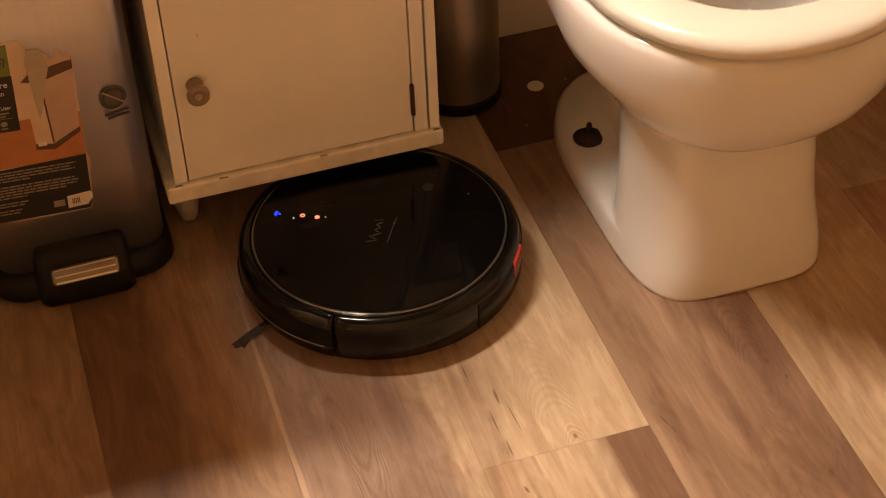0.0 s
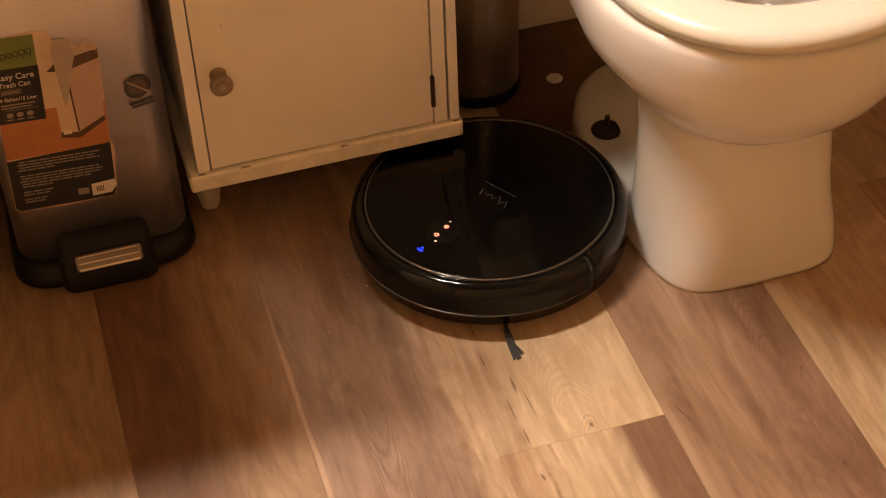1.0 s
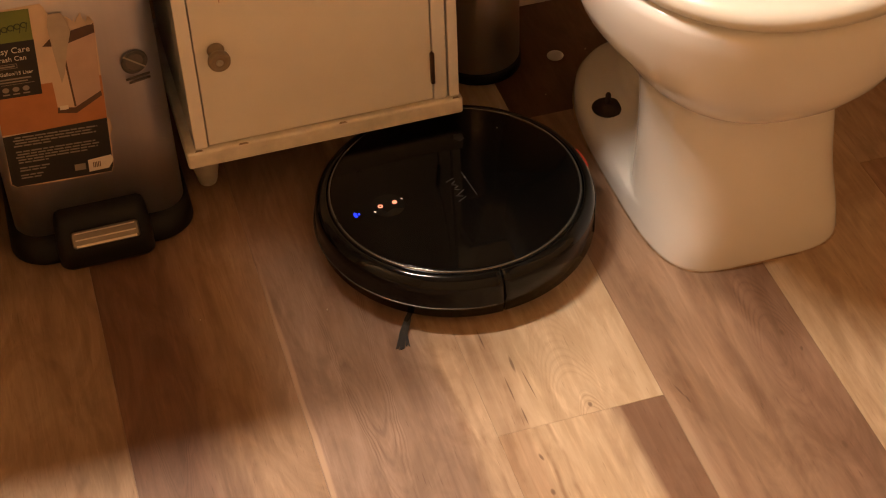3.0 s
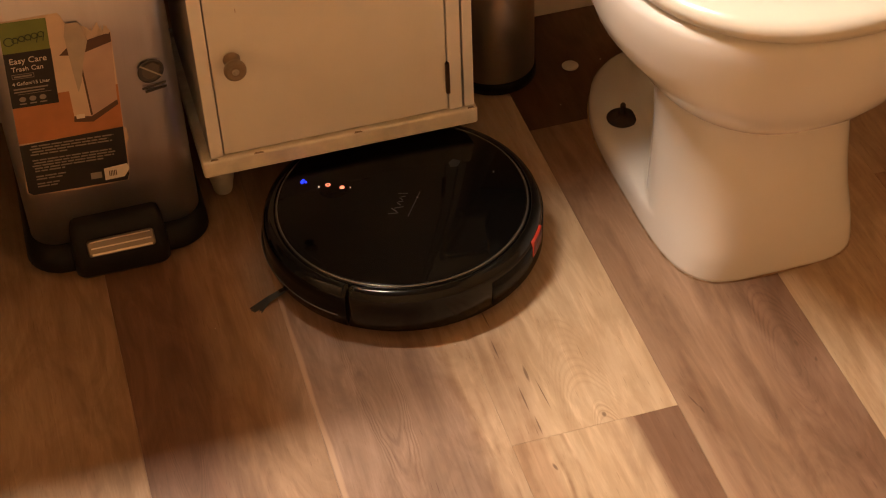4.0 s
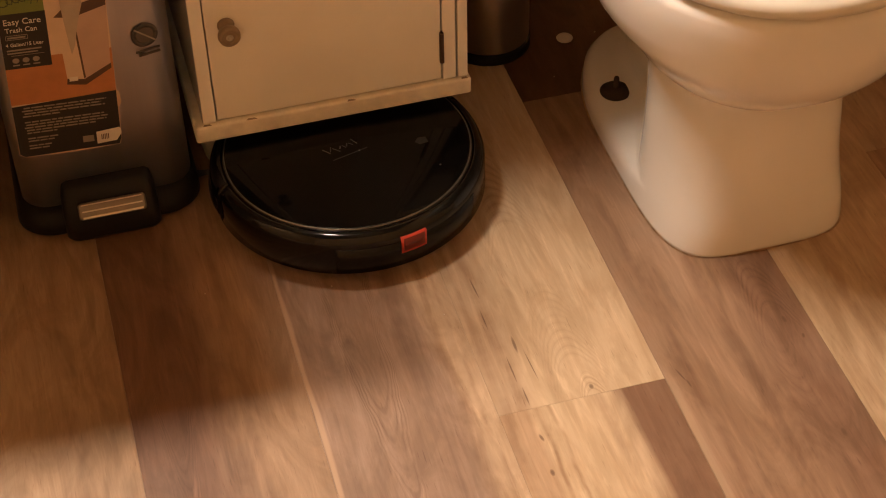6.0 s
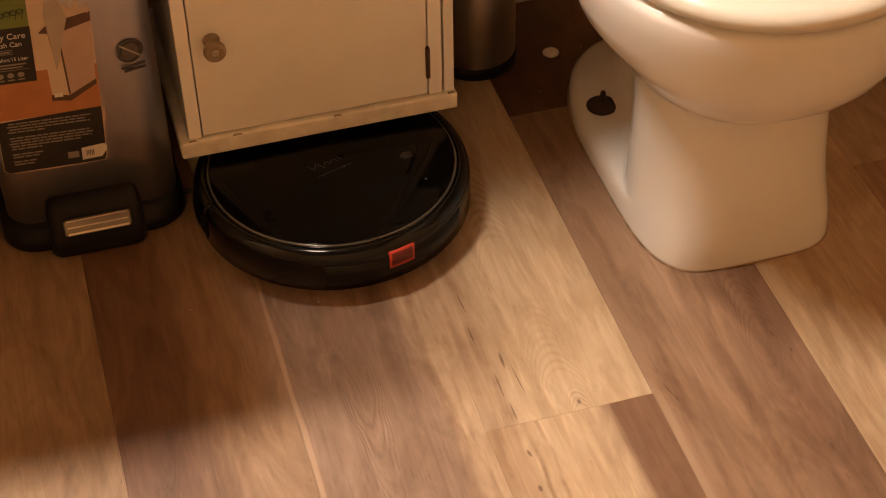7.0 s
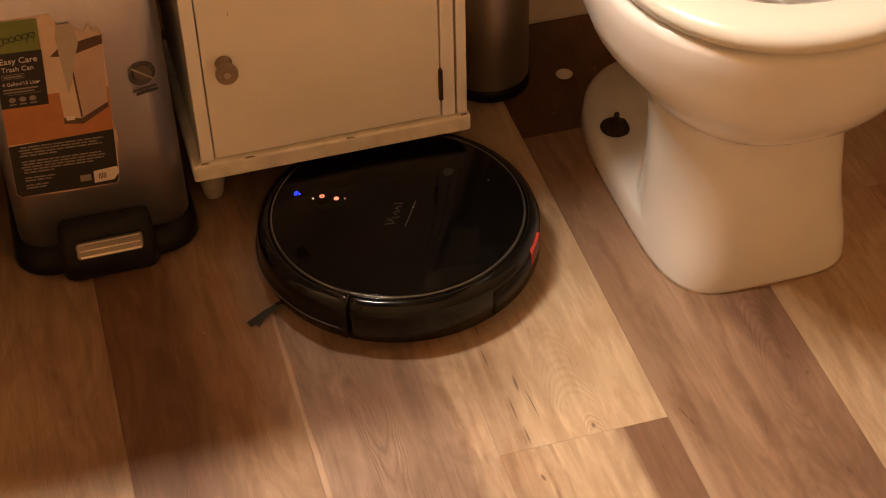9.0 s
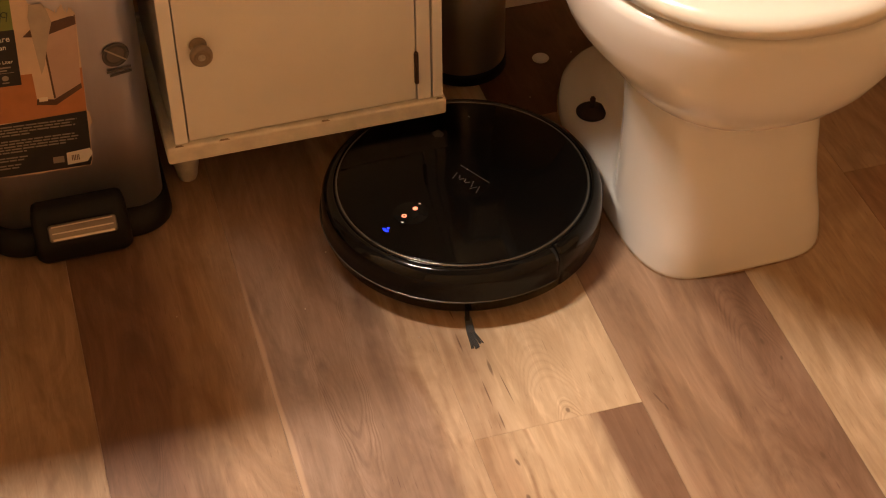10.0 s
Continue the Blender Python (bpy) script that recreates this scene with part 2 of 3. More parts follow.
M["rubber"] = paint("tyre_rubber", (0.02, 0.02, 0.02), 0.8, 0.2, 60.0, 0.2)
M["panel_edge"] = paint("panel_disc", (0.007, 0.0066, 0.006), 0.14, 0.2, 60.0, 0.0, specular=0.13)
M["grey_mark"] = flat("grey_print", (0.030, 0.028, 0.026), 0.45)
M["speck"] = flat("pale_speck", (0.14, 0.135, 0.12), 0.5)
M["faint_grey"] = flat("faint_grey_mark", (0.016, 0.015, 0.014), 0.6)
M["red"] = flat("red_plastic", (0.52, 0.046, 0.022), 0.35)
M["red_recess_shade"] = flat("recess_shade_red", (0.12, 0.009, 0.006), 0.3)
M["bristle"] = flat("grey_bristle", (0.075, 0.077, 0.078), 0.7)
M["blue_glow"] = glow("blue_led", (0.01, 0.03, 1.0), 3.2)
M["orange_glow"] = glow("orange_led", (1.0, 0.29, 0.17), 1.2)
M["dim_glow"] = glow("dim_white_mark", (1.0, 0.80, 0.65), 0.25)
M["white_glow"] = glow("white_mark", (1.0, 0.80, 0.65), 0.9)
M["crumb"] = flat("pale_crumb", (0.45, 0.36, 0.27), 0.9)
# off-white of the unseen block added to cast floor shade
M["vanity"] = paint("shade_caster_white", (0.62, 0.56, 0.47), 0.45, 0.08, 8.0, 0.1)
M["backplate"] = flat("dark_bounce_block", (0.05, 0.035, 0.025), 0.5, 0.4)
M["cup"] = flat("uplight_block_metal", (0.25, 0.22, 0.19), 0.4, 0.8)
M["globe"] = glow("frosted_globe", LAMP_COLOUR[:3], LAMP_STRENGTH)


# ---- mesh helpers ----
def part(name, bm, material, parent=None, label=""):
    """Link a bmesh as one mesh object under a thing or a part."""
    me = bpy.data.meshes.new(name)
    bm.to_mesh(me)
    bm.free()
    me.materials.append(material)
    ob = new(name, me)
    if parent:
        ob.parent = parent
    if label:
        ob["label"] = label
    return ob


def thing(name, m, label, category, group="", kind=""):
    ob = new(name)
    ob.empty_display_size = 0.05
    ob.matrix_basis = m
    return tagged(ob, label, category, group, kind)


def smooth(bm, on=True):
    for f in bm.faces:
        f.smooth = on
    return bm


def box(x0, x1, y0, y1, z0, z1, bevel=0.0, segments=2):
    bm = bmesh.new()
    bmesh.ops.create_cube(bm, size=1)
    for v in bm.verts:
        v.co = ((x0 + x1) / 2 + v.co.x * (x1 - x0), (y0 + y1) / 2 + v.co.y * (y1 - y0), (z0 + z1) / 2 + v.co.z * (z1 - z0))
    if bevel:
        bmesh.ops.bevel(bm, geom=bm.edges[:], offset=bevel, segments=segments, profile=0.5, affect="EDGES")
    return bm


def rings_mesh(rings, closed_ends=True, loop=True, smoothed=True):
    """Skin a row of equally long rings of points."""
    bm = bmesh.new()
    rows = [[bm.verts.new(p) for p in ring] for ring in rings]
    n = len(rows[0])
    for a, b in zip(rows, rows[1:]):
        for i in range(n if loop else n - 1):
            j = (i + 1) % n
            bm.faces.new((a[i], a[j], b[j], b[i]))
    if closed_ends:
        bm.faces.new(rows[0][::-1])
        bm.faces.new(rows[-1])
    bmesh.ops.recalc_face_normals(bm, faces=bm.faces[:])
    return smooth(bm, smoothed)


def lathe(profile, segments=96, caps=True):
    rings = [[(r * math.cos(2 * math.pi * i / segments), r * math.sin(2 * math.pi * i / segments), z) for i in range(segments)] for r, z in profile]
    return rings_mesh(rings, caps)


def sector(profile, a0, a1, segments=72):
    """Turn a closed profile from a0 to a1 degrees, with closed ends."""
    rings = []
    for i in range(segments + 1):
        a = radians(a0 + (a1 - a0) * i / segments)
        rings.append([(r * math.cos(a), r * math.sin(a), z) for r, z in profile])
    return rings_mesh(rings, True)


def prism(outline, z0, z1):
    bm = bmesh.new()
    low = [bm.verts.new((x, y, z0)) for x, y in outline]
    top = [bm.verts.new((x, y, z1)) for x, y in outline]
    n = len(outline)
    bm.faces.new(low[::-1])
    bm.faces.new(top)
    for i in range(n):
        bm.faces.new((low[i], low[(i + 1) % n], top[(i + 1) % n], top[i]))
    bmesh.ops.recalc_face_normals(bm, faces=bm.faces[:])
    return bm


def moved(bm, m):
    bmesh.ops.transform(bm, matrix=m, verts=bm.verts[:])
    return bm


def lettering(text, size, depth=0.0002):
    """Words as a mesh, in the built-in font, lying in the x-y plane."""
    cu = bpy.data.curves.new("words", "FONT")
    cu.body, cu.size, cu.extrude, cu.resolution_u = text, size, depth, 3
    ob = bpy.data.objects.new("words", cu)
    me = bpy.data.meshes.new_from_object(ob)
    bm = bmesh.new()
    bm.from_mesh(me)
    bpy.data.objects.remove(ob)
    bpy.data.meshes.remove(me)
    return bm


def rounded_rect(x0, x1, y0, y1, r, n=8):
    pts = []
    for cx, cy, a in ((x1 - r, y1 - r, 0), (x0 + r, y1 - r, 90), (x0 + r, y0 + r, 180), (x1 - r, y0 + r, 270)):
        pts += [(cx + r * math.cos(radians(a + 90 * i / n)), cy + r * math.sin(radians(a + 90 * i / n))) for i in range(n + 1)]
    return pts


# ---- the room ----
# unseen south and east walls are set close to bounce light back
X0, X1, Y0, Y1, H = -1.75, 0.72, -1.42, 0.746, 2.40
tagged(part("subfloor", box(X0 - 0.1, X1 + 0.1, Y0 - 0.1, Y1 + 0.1, -0.06, -0.008), M["gap"]), "dark subfloor under the planks", "floor", kind="structure")
for name, b in (("wall_north", (X0 - 0.1, X1 + 0.1, Y1, Y1 + 0.1, -0.06, H)), ("wall_south", (X0 - 0.1, X1 + 0.1, Y0 - 0.1, Y0, -0.06, H)),
                ("wall_west", (X0 - 0.1, X0, Y0, Y1, -0.06, H)), ("wall_east", (X1, X1 + 0.1, Y0, Y1, -0.06, H))):
    tagged(part(name, box(*b), M["wall"]), "plain beige painted bathroom wall", "wall", kind="structure")
tagged(part("ceiling", box(X0 - 0.1, X1 + 0.1, Y0 - 0.1, Y1 + 0.1, H, H + 0.1), M["ceiling"]), "unseen plain ceiling, coloured dark to cut bounced light", "ceiling", kind="structure")
tagged(part("baseboard", box(X0, X1, Y1 - 0.012, Y1, 0.0, 0.09, 0.003), M["trim"]), "off-white painted baseboard along the wall", "baseboard", kind="structure")

floor = thing("floor", pose(0, 0, 0), "wood-look vinyl planks in mixed light and dark browns", "floor", kind="structure")


def vanity():
    """Unseen block and slab beside the bin, added to shade the floor."""
    v = thing("shade_caster_unit", pose(-1.623, 0.262, 0), "unseen off-white block added to shade the floor", "vanity")
    part("body", box(0.0, 0.88, 0.077, 0.480, 0.0, 0.80, 0.004), M["vanity"], v)
    part("countertop", box(-0.02, 1.205, 0.0, 0.480, 0.80, 0.84, 0.006), M["porcelain"], v)


def vanity_light():
    """Four frosted globes on a bar, high on the wall."""
    f = thing("vanity_light", pose(LAMP[0], Y1, LAMP[2]), "wall light with four glowing frosted globes", "wall light")
    # dark plate added behind the globes to cut wall bounce
    part("backplate", box(-0.42, 0.42, -0.008, 0.0, -0.10, 0.10, 0.003), M["backplate"], f, "unseen dark plate added to cut light bounced off the wall")
    part("bar", box(-0.37, 0.37, -0.03, -0.008, -0.03, 0.03, 0.006), M["chrome"], f)
    for x in [LAMP_STEP * k for k in (-1.5, -0.5, 0.5, 1.5)]:
        part("arm", box(x - 0.008, x + 0.008, LAMP[1] - Y1 + 0.07, -0.03, -0.008, 0.008, 0.002), M["chrome"], f)
        bm = bmesh.new()
        bmesh.ops.create_icosphere(bm, subdivisions=3, radius=0.065)
        part("globe", smooth(moved(bm, pose(x, LAMP[1] - Y1, 0))), M["globe"], f, "glowing frosted globe")
        # unseen cap added over each globe to keep light off the ceiling
        cup = [(0.076 * math.cos(radians(b)), 0.076 * math.sin(radians(b))) for b in (-8, 8, 20, 40, 60, 80)]
        cup += [(0.079 * math.cos(radians(b)), 0.079 * math.sin(radians(b))) for b in (80, 60, 40, 20, 8, -8)]
        part("cup", moved(lathe(cup, 32), pose(x, LAMP[1] - Y1, 0)), M["cup"], f, "unseen opaque metal cap added to block upward light")


# ---- white cabinet ----
def cabinet():
    c = thing("bathroom_cabinet", pose(-0.255, 0.44, 0), "small cream-painted wooden cabinet on turned feet, worn edges", "cabinet")
    # upper part is unseen; its height is set to shade the floor
    top, depth = 1.31, 0.26
    part("base_plate", box(-0.166, 0.169, -0.006, depth + 0.004, 0.0815, 0.1045, 0.0035, 3), M["cabinet_worn"], c, "worn cream base board with chipped edge")
    part("side_panel", box(-0.155, -0.143, 0.004, depth, 0.105, top), M["cabinet"], c)
    part("side_panel", box(0.154, 0.166, 0.0, depth, 0.105, top, 0.001), M["frame"], c)
    part("back_panel", box(-0.143, 0.154, depth - 0.008, depth, 0.105, top), M["cabinet"], c)
    part("stile", box(-0.155, -0.1395, 0.0, 0.0175, 0.105, top, 0.0012), M["frame"], c)
    part("stile", box(0.1352, 0.1515, 0.0, 0.0175, 0.105, top, 0.0012), M["frame"], c)
    # dark board behind the door: the gaps' shade put into its colour
    part("inner_board", box(-0.143, 0.154, 0.020, 0.026, 0.105, top), M["gap"], c)
    part("top_board", box(-0.166, 0.176, -0.012, depth + 0.004, top, top + 0.02, 0.003), M["cabinet"], c)
    door = part("door", box(-0.1381, 0.1337, 0.0005, 0.0165, 0.1066, top - 0.01, 0.0015), M["cabinet"], c, "flat cream door with a small dent")
    part("dent", box(-0.1035, -0.1025, 0.0001, 0.0009, 0.298, 0.303, 0.0003), M["print_shade"], door, "small dent in the paint")
    part("knob", moved(lathe([(0.0, 0.0), (0.010, 0.0), (0.0095, 0.003), (0.0065, 0.006), (0.0065, 0.012), (0.0100, 0.016), (0.0125, 0.019), (0.0129, 0.022), (0.0122, 0.0255), (0.0100, 0.0272), (0.0084, 0.0270), (0.0074, 0.0258), (0.0060, 0.0258), (0.0, 0.0258)][1:-1], 32), pose(-0.1145, 0.001, 0.2375, 90)), M["knob"], door, "round brown wooden knob")
    part("knob_screw", moved(lathe([(0.0042, 0.0), (0.0040, 0.0010), (0.0022, 0.0012), (0.0018, 0.0006)], 20), pose(-0.1145, -0.0247, 0.2375, 90)), M["knob_centre"], door, "pale screw in the middle of the knob")
    part("hinge", box(0.1315, 0.1365, -0.0035, 0.004, 0.131, 0.175, 0.0012), M["hinge"], c, "dark brown metal hinge")
    part("hinge", box(0.1315, 0.1365, -0.0035, 0.004, 1.21, 1.254, 0.0012), M["hinge"], c, "dark brown metal hinge")
    foot = [(0.0105, 0.0), (0.012, 0.004), (0.0135, 0.014), (0.0155, 0.022), (0.0145, 0.026), (0.017, 0.034), (0.0195, 0.05), (0.0215, 0.066), (0.0215, 0.0815)]
    for x in (-0.140, 0.146):
        for y in (0.068, depth - 0.03):
            part("foot", moved(lathe(foot, 28), pose(x, y, 0)), M["foot"], c, "turned cream foot, shade under the cabinet put into its colour")
    # chips of bare wood on the base board
    for x, y, s in ((-0.152, -0.0035, 0.004), (-0.1, -0.0063, 0.005), (0.02, -0.0063, 0.004), (0.16, -0.004, 0.0035)):
        part("chip", prism([(x - s, y - 0.0004), (x + s * 1.5, y - 0.0004), (x + s, y + 0.002), (x - s * 0.6, y + 0.0025)], 0.1043, 0.1049), M["knob"], c, "chipped paint")


# ---- step bin ----
def bin_outline(inset=0.0):
    return rounded_rect(-0.105 + inset, 0.104 - inset, 0.0 + inset, 0.27 - inset, 0.036 - inset * 0.5, 10)


def step_bin():
    b = thing("step_bin", pose(-0.53, 0.43, 0), "slim brushed steel step bin with a half-torn printed label", "trash can")
    o = bin_outline
    part("body", rings_mesh([[(x, y, z) for x, y in o(0.004)] for z in (0.02, 0.15, 0.30, 0.43)], True), M["steel"], b)
    part("base", rings_mesh([[(x, y, z) for x, y in rounded_rect(-0.111 + i, 0.107 - i, -0.016 + i + j, 0.272 - i, 0.045 - i)] for z, i, j in ((0.0, 0.004, 0.0), (0.004, 0.0, 0.0), (0.018, 0.001, 0.002), (0.027, 0.004, 0.006), (0.031, 0.007, 0.010), (0.032, 0.012, 0.012))], True), M["black_plastic"], b, "black plastic base")
    part("lid", rings_mesh([[(x, y, z) for x, y in o(i)] for z, i in ((0.43, 0.002), (0.435, -0.002), (0.455, -0.002), (0.467, 0.006), (0.47, 0.02))], True), M["black_plastic"], b, "black plastic lid")
    house = rings_mesh([[(x, y, z) for x, y in rounded_rect(-0.058 + i, 0.053 - i, -0.034 + j, 0.02, 0.012)] for z, i, j in
                        ((0.002, 0.002, 0.002), (0.006, 0.0, 0.0), (0.028, 0.0, 0.001), (0.046, 0.001, 0.012), (0.057, 0.003, 0.018), (0.063, 0.005, 0.023), (0.066, 0.010, 0.028))], True)
    part("pedal_housing", house, M["black_plastic"], b, "black plastic pedal housing")
    pedal = rings_mesh([[(x, y, h) for x, y in rounded_rect(-0.041 + i, 0.037 - i, -0.0100 + i, 0.0100 - i, 0.004)] for h, i in ((0.0, 0.0), (0.004, 0.0), (0.006, 0.002))], True)
    tread = pose(0.001, -0.031, 0.044, 50)
    part("pedal", moved(pedal, tread), M["pedal_steel"], b, "brushed steel foot pedal")
    # ridges in brighter steel carry the pedal's highlight lines
    for y, w in ((-0.0078, 0.0013), (-0.0005, 0.0008), (0.0072, 0.0007)):
        part("pedal_ridge", moved(box(-0.037, 0.033, y - w, y + w, 0.0055, 0.0072, 0.0005), tread), M["chrome"], b, "ridge on the pedal, its highlight put into brighter steel")
    # round badge with two lines of small print on the rounded edge
    turn = pose(0.0700, 0.0030, 0.249, 90, 0, 12)
    part("badge", moved(sector([(0.0100, 0.0), (0.0152, 0.0), (0.0152, 0.0004), (0.0100, 0.0004)], 0, 360, 40), turn), M["badge"], b, "dark round printed badge")
    part("badge_bar", moved(moved(box(-0.0155, 0.0155, -0.0009, 0.0009, 0.0004, 0.0007), pose(0, 0, 0, 0, 0, -42)), turn), M["badge_line"], b, "pale line across the badge")
    part("badge_disc", moved(prism([(0.0104 * math.cos(i * 0.3142), 0.0104 * math.sin(i * 0.3142)) for i in range(20)], 0.0, 0.0002), turn), M["badge_centre"], b, "brown-grey centre of the badge")
    for k in range(2):
        part("badge_print", moved(box(-0.0130 + 0.003 * k, 0.0150, -0.0215 - 0.0055 * k, -0.0185 - 0.0055 * k, 0.0, 0.0003), turn), M["badge"], b, "small dark print")
    label(b)


def label(b):
    """Half-torn cardboard label: printed areas lie a hair above one another."""
    w, h = 0.112, 0.213
    m = pose(-0.0912, 0.0036, 0.1115, 90) @ pose(0, 0, 0, 0, 0, -3.4) @ Matrix.Diagonal((1.035, 1.095, 1, 1))
    rng = random.Random(4)
    edge = [(0, 0.004), (0.006, 0.0), (w * 0.5, -0.001), (w - 0.002, 0.001), (w, 0.008), (w + 0.001, 0.05), (w + 0.004, 0.055), (w + 0.0025, 0.068), (w, 0.07), (w - 0.001, 0.188)]
    torn = [(w - 0.006, 0.195), (w - 0.010, 0.188), (w - 0.014, 0.200), (w - 0.020, 0.190), (w - 0.027, 0.197), (w - 0.034, 0.200), (w - 0.046, 0.204), (w - 0.049, 0.212), (w - 0.052, 0.2165)]
    sheet = part("paper_label", moved(prism(edge + torn + [(0.0, h + 0.001)], 0.0, 0.0006), m), M["print_cream"], b, "half-torn printed paper label")

    def area(name, outline, level, mat, text=""):
        return part(name, moved(prism(outline, 0.0006 + 0.0003 * level, 0.0008 + 0.0003 * level), m), M[mat], sheet, text)

    def quad(x0, x1, y0, y1):
        return [(x0, y0), (x1, y0), (x1, y1), (x0, y1)]

    area("floor_print", quad(0.0, w - 0.0005, 0.068, 0.124), 0, "print_orange", "orange floor in the printed picture")
    area("text_panel", [(0.001, 0.005), (0.006, 0.0008), (w - 0.003, 0.0018), (w - 0.0006, 0.009), (w - 0.0006, 0.050), (w - 0.0006, 0.071), (0.0, 0.066)], 1, "print_black", "black panel with small print")
    # printed picture of a bin
    area("bin_front_print", [(0.062, 0.092), (0.080, 0.090), (0.075, 0.168), (0.058, 0.166)], 1, "print_cream", "cream bin front in the picture")
    area("bin_side_print", [(0.080, 0.090), (0.109, 0.105), (0.1105, 0.176), (0.075, 0.168)], 1, "print_shade", "shaded bin side in the picture")
    area("bin_rim_print", [(0.056, 0.168), (0.066, 0.177), (0.1105, 0.187), (0.1105, 0.176), (0.080, 0.167), (0.070, 0.166)], 2, "print_brown", "dark opening of the bin in the picture")
    area("bin_foot_print", [(0.061, 0.086), (0.081, 0.083), (0.1095, 0.100), (0.1092, 0.106), (0.080, 0.090), (0.062, 0.093)], 2, "print_brown", "dark foot of the bin in the picture")
    area("bin_line_print", [(0.0795, 0.091), (0.0815, 0.092), (0.0765, 0.168), (0.0745, 0.167)], 2, "print_brown", "dark edge line in the picture")
    area("bin_pedal_print", quad(0.064, 0.073, 0.0895, 0.0945), 3, "print_white", "pale pedal in the picture")
    # strip of torn paper
    strip = [(0.070, 0.122), (0.0745, 0.133), (0.080, 0.160), (0.0865, 0.182), (0.083, 0.196), (0.079, 0.2045), (0.066, 0.204), (0.0635, 0.190), (0.0655, 0.165), (0.068, 0.140)]
    area("torn_strip", strip, 4, "paper", "bare grey paper where the print tore off")
    for k in range(7):
        x = w - 0.026 + 0.0034 * k
        area("torn_fibre", [(x, 0.186), (x + 0.003, 0.186), (x + 0.002 + rng.uniform(-0.001, 0.001), 0.198 + rng.uniform(-0.002, 0.005))], 4, "print_cream", "frayed paper")
    # brand field and text box
    area("green_field", quad(0.0, 0.048, 0.178, h + 0.0005), 2, "print_green", "green brand field")
    for k, (r, tail) in enumerate(((0.0048, 0), (0.0030, 0), (0.0030, 0), (0.0031, 0), (0.0031, 1), (0.0030, 1))):
        at = pose(0.0078 + 0.0066 * k, 0.1915 + 0.0009 * k, 0.0)
        hook = sector([(r - 0.0006, 0.0015), (r + 0.0004, 0.0015), (r + 0.0004, 0.0017), (r - 0.0006, 0.0017)], 40 if k == 0 else -30, 320 if k % 2 == 0 else 300, 14)
        part("script_mark", moved(moved(hook, at), m), M["print_script"], sheet, "dark script strokes")
        foot = box(r - 0.0005, r + 0.0004, -0.0075 if tail else -0.0032, 0.003, 0.0015, 0.0017)
        part("script_mark", moved(moved(foot, at @ pose(0, 0, 0, 0, 0, -12)), m), M["print_script"], sheet, "dark script strokes")
    area("text_box", quad(0.0, 0.0485, 0.113, 0.178), 2, "print_black", "black text box")

    def words(text, size, x, y):
        part("printed_words", moved(moved(lettering(text, size), pose(x, y, 0.0018)), m), M["print_white"], sheet, "white printed words")

    words("Easy Care", 0.0096, 0.0045, 0.1655)
    words("Trash Can", 0.0078, 0.0055, 0.1565)
    words("4 Gallon/15 Liter", 0.0056, 0.0042, 0.1400)
    for x0, x1, y in ((0.005, 0.0275, 0.1478), (0.005, 0.0275, 0.1526)):
        area("frame_line", quad(x0, x1, y, y + 0.0005), 3, "print_grey")
    for x in (0.005, 0.0272):
        area("frame_line", quad(x, x + 0.0005, 0.1478, 0.1526), 3, "print_grey")
    area("small_print", quad(0.007, 0.0255, 0.1494, 0.1512), 3, "print_grey")
    area("small_print", quad(0.0045, 0.040, 0.1345, 0.1362), 3, "print_grey")
    area("small_print", quad(0.0045, 0.036, 0.1312, 0.1326), 3, "print_grey")
    area("small_print", quad(0.008, 0.0425, 0.1288, 0.1292), 3, "print_grey")
    for x in (0.012, 0.0225, 0.033):
        ring = [(x + 0.0036 * math.cos(i * 0.4488), 0.1228 + 0.0030 * math.sin(i * 0.4488)) for i in range(14)]
        area("round_mark", ring, 3, "print_grey")
        area("small_print", quad(x - 0.0036, x + 0.0036, 0.1166, 0.1180), 3, "print_grey")
    # small print in the lower panel
    for y, x0, x1 in ((0.0625, 0.012, 0.100), (0.0590, 0.010, 0.094), (0.0555, 0.012, 0.098), (0.0520, 0.010, 0.050), (0.0445, 0.011, 0.096), (0.0410, 0.012, 0.100),
                      (0.0375, 0.010, 0.098), (0.0340, 0.012, 0.086), (0.0305, 0.012, 0.044), (0.0235, 0.012, 0.044), (0.0200, 0.012, 0.040), (0.0140, 0.012, 0.036), (0.0105, 0.012, 0.034)):
        x = x0
        while x < x1:
            step = rng.uniform(0.005, 0.013)
            area("small_print", quad(x, min(x + step, x1), y, y + 0.0016), 3, "print_grey")
            x += step + 0.0012
    area("stamp", quad(0.070, 0.082, 0.0100, 0.0180), 3, "print_grey", "faint grey stamp")
    area("sticker", [(0.085, 0.006), (0.1065, 0.0075), (w + 0.001, 0.017), (0.1105, 0.024), (0.085, 0.0215)], 4, "print_white", "small white sticker with dark bars")
    for k in range(5):
        area("sticker_bar", quad(0.090 + 0.0018 * k, 0.0910 + 0.0018 * k, 0.011, 0.018), 5, "print_brown")


# ---- toilet ----
CX = 0.189


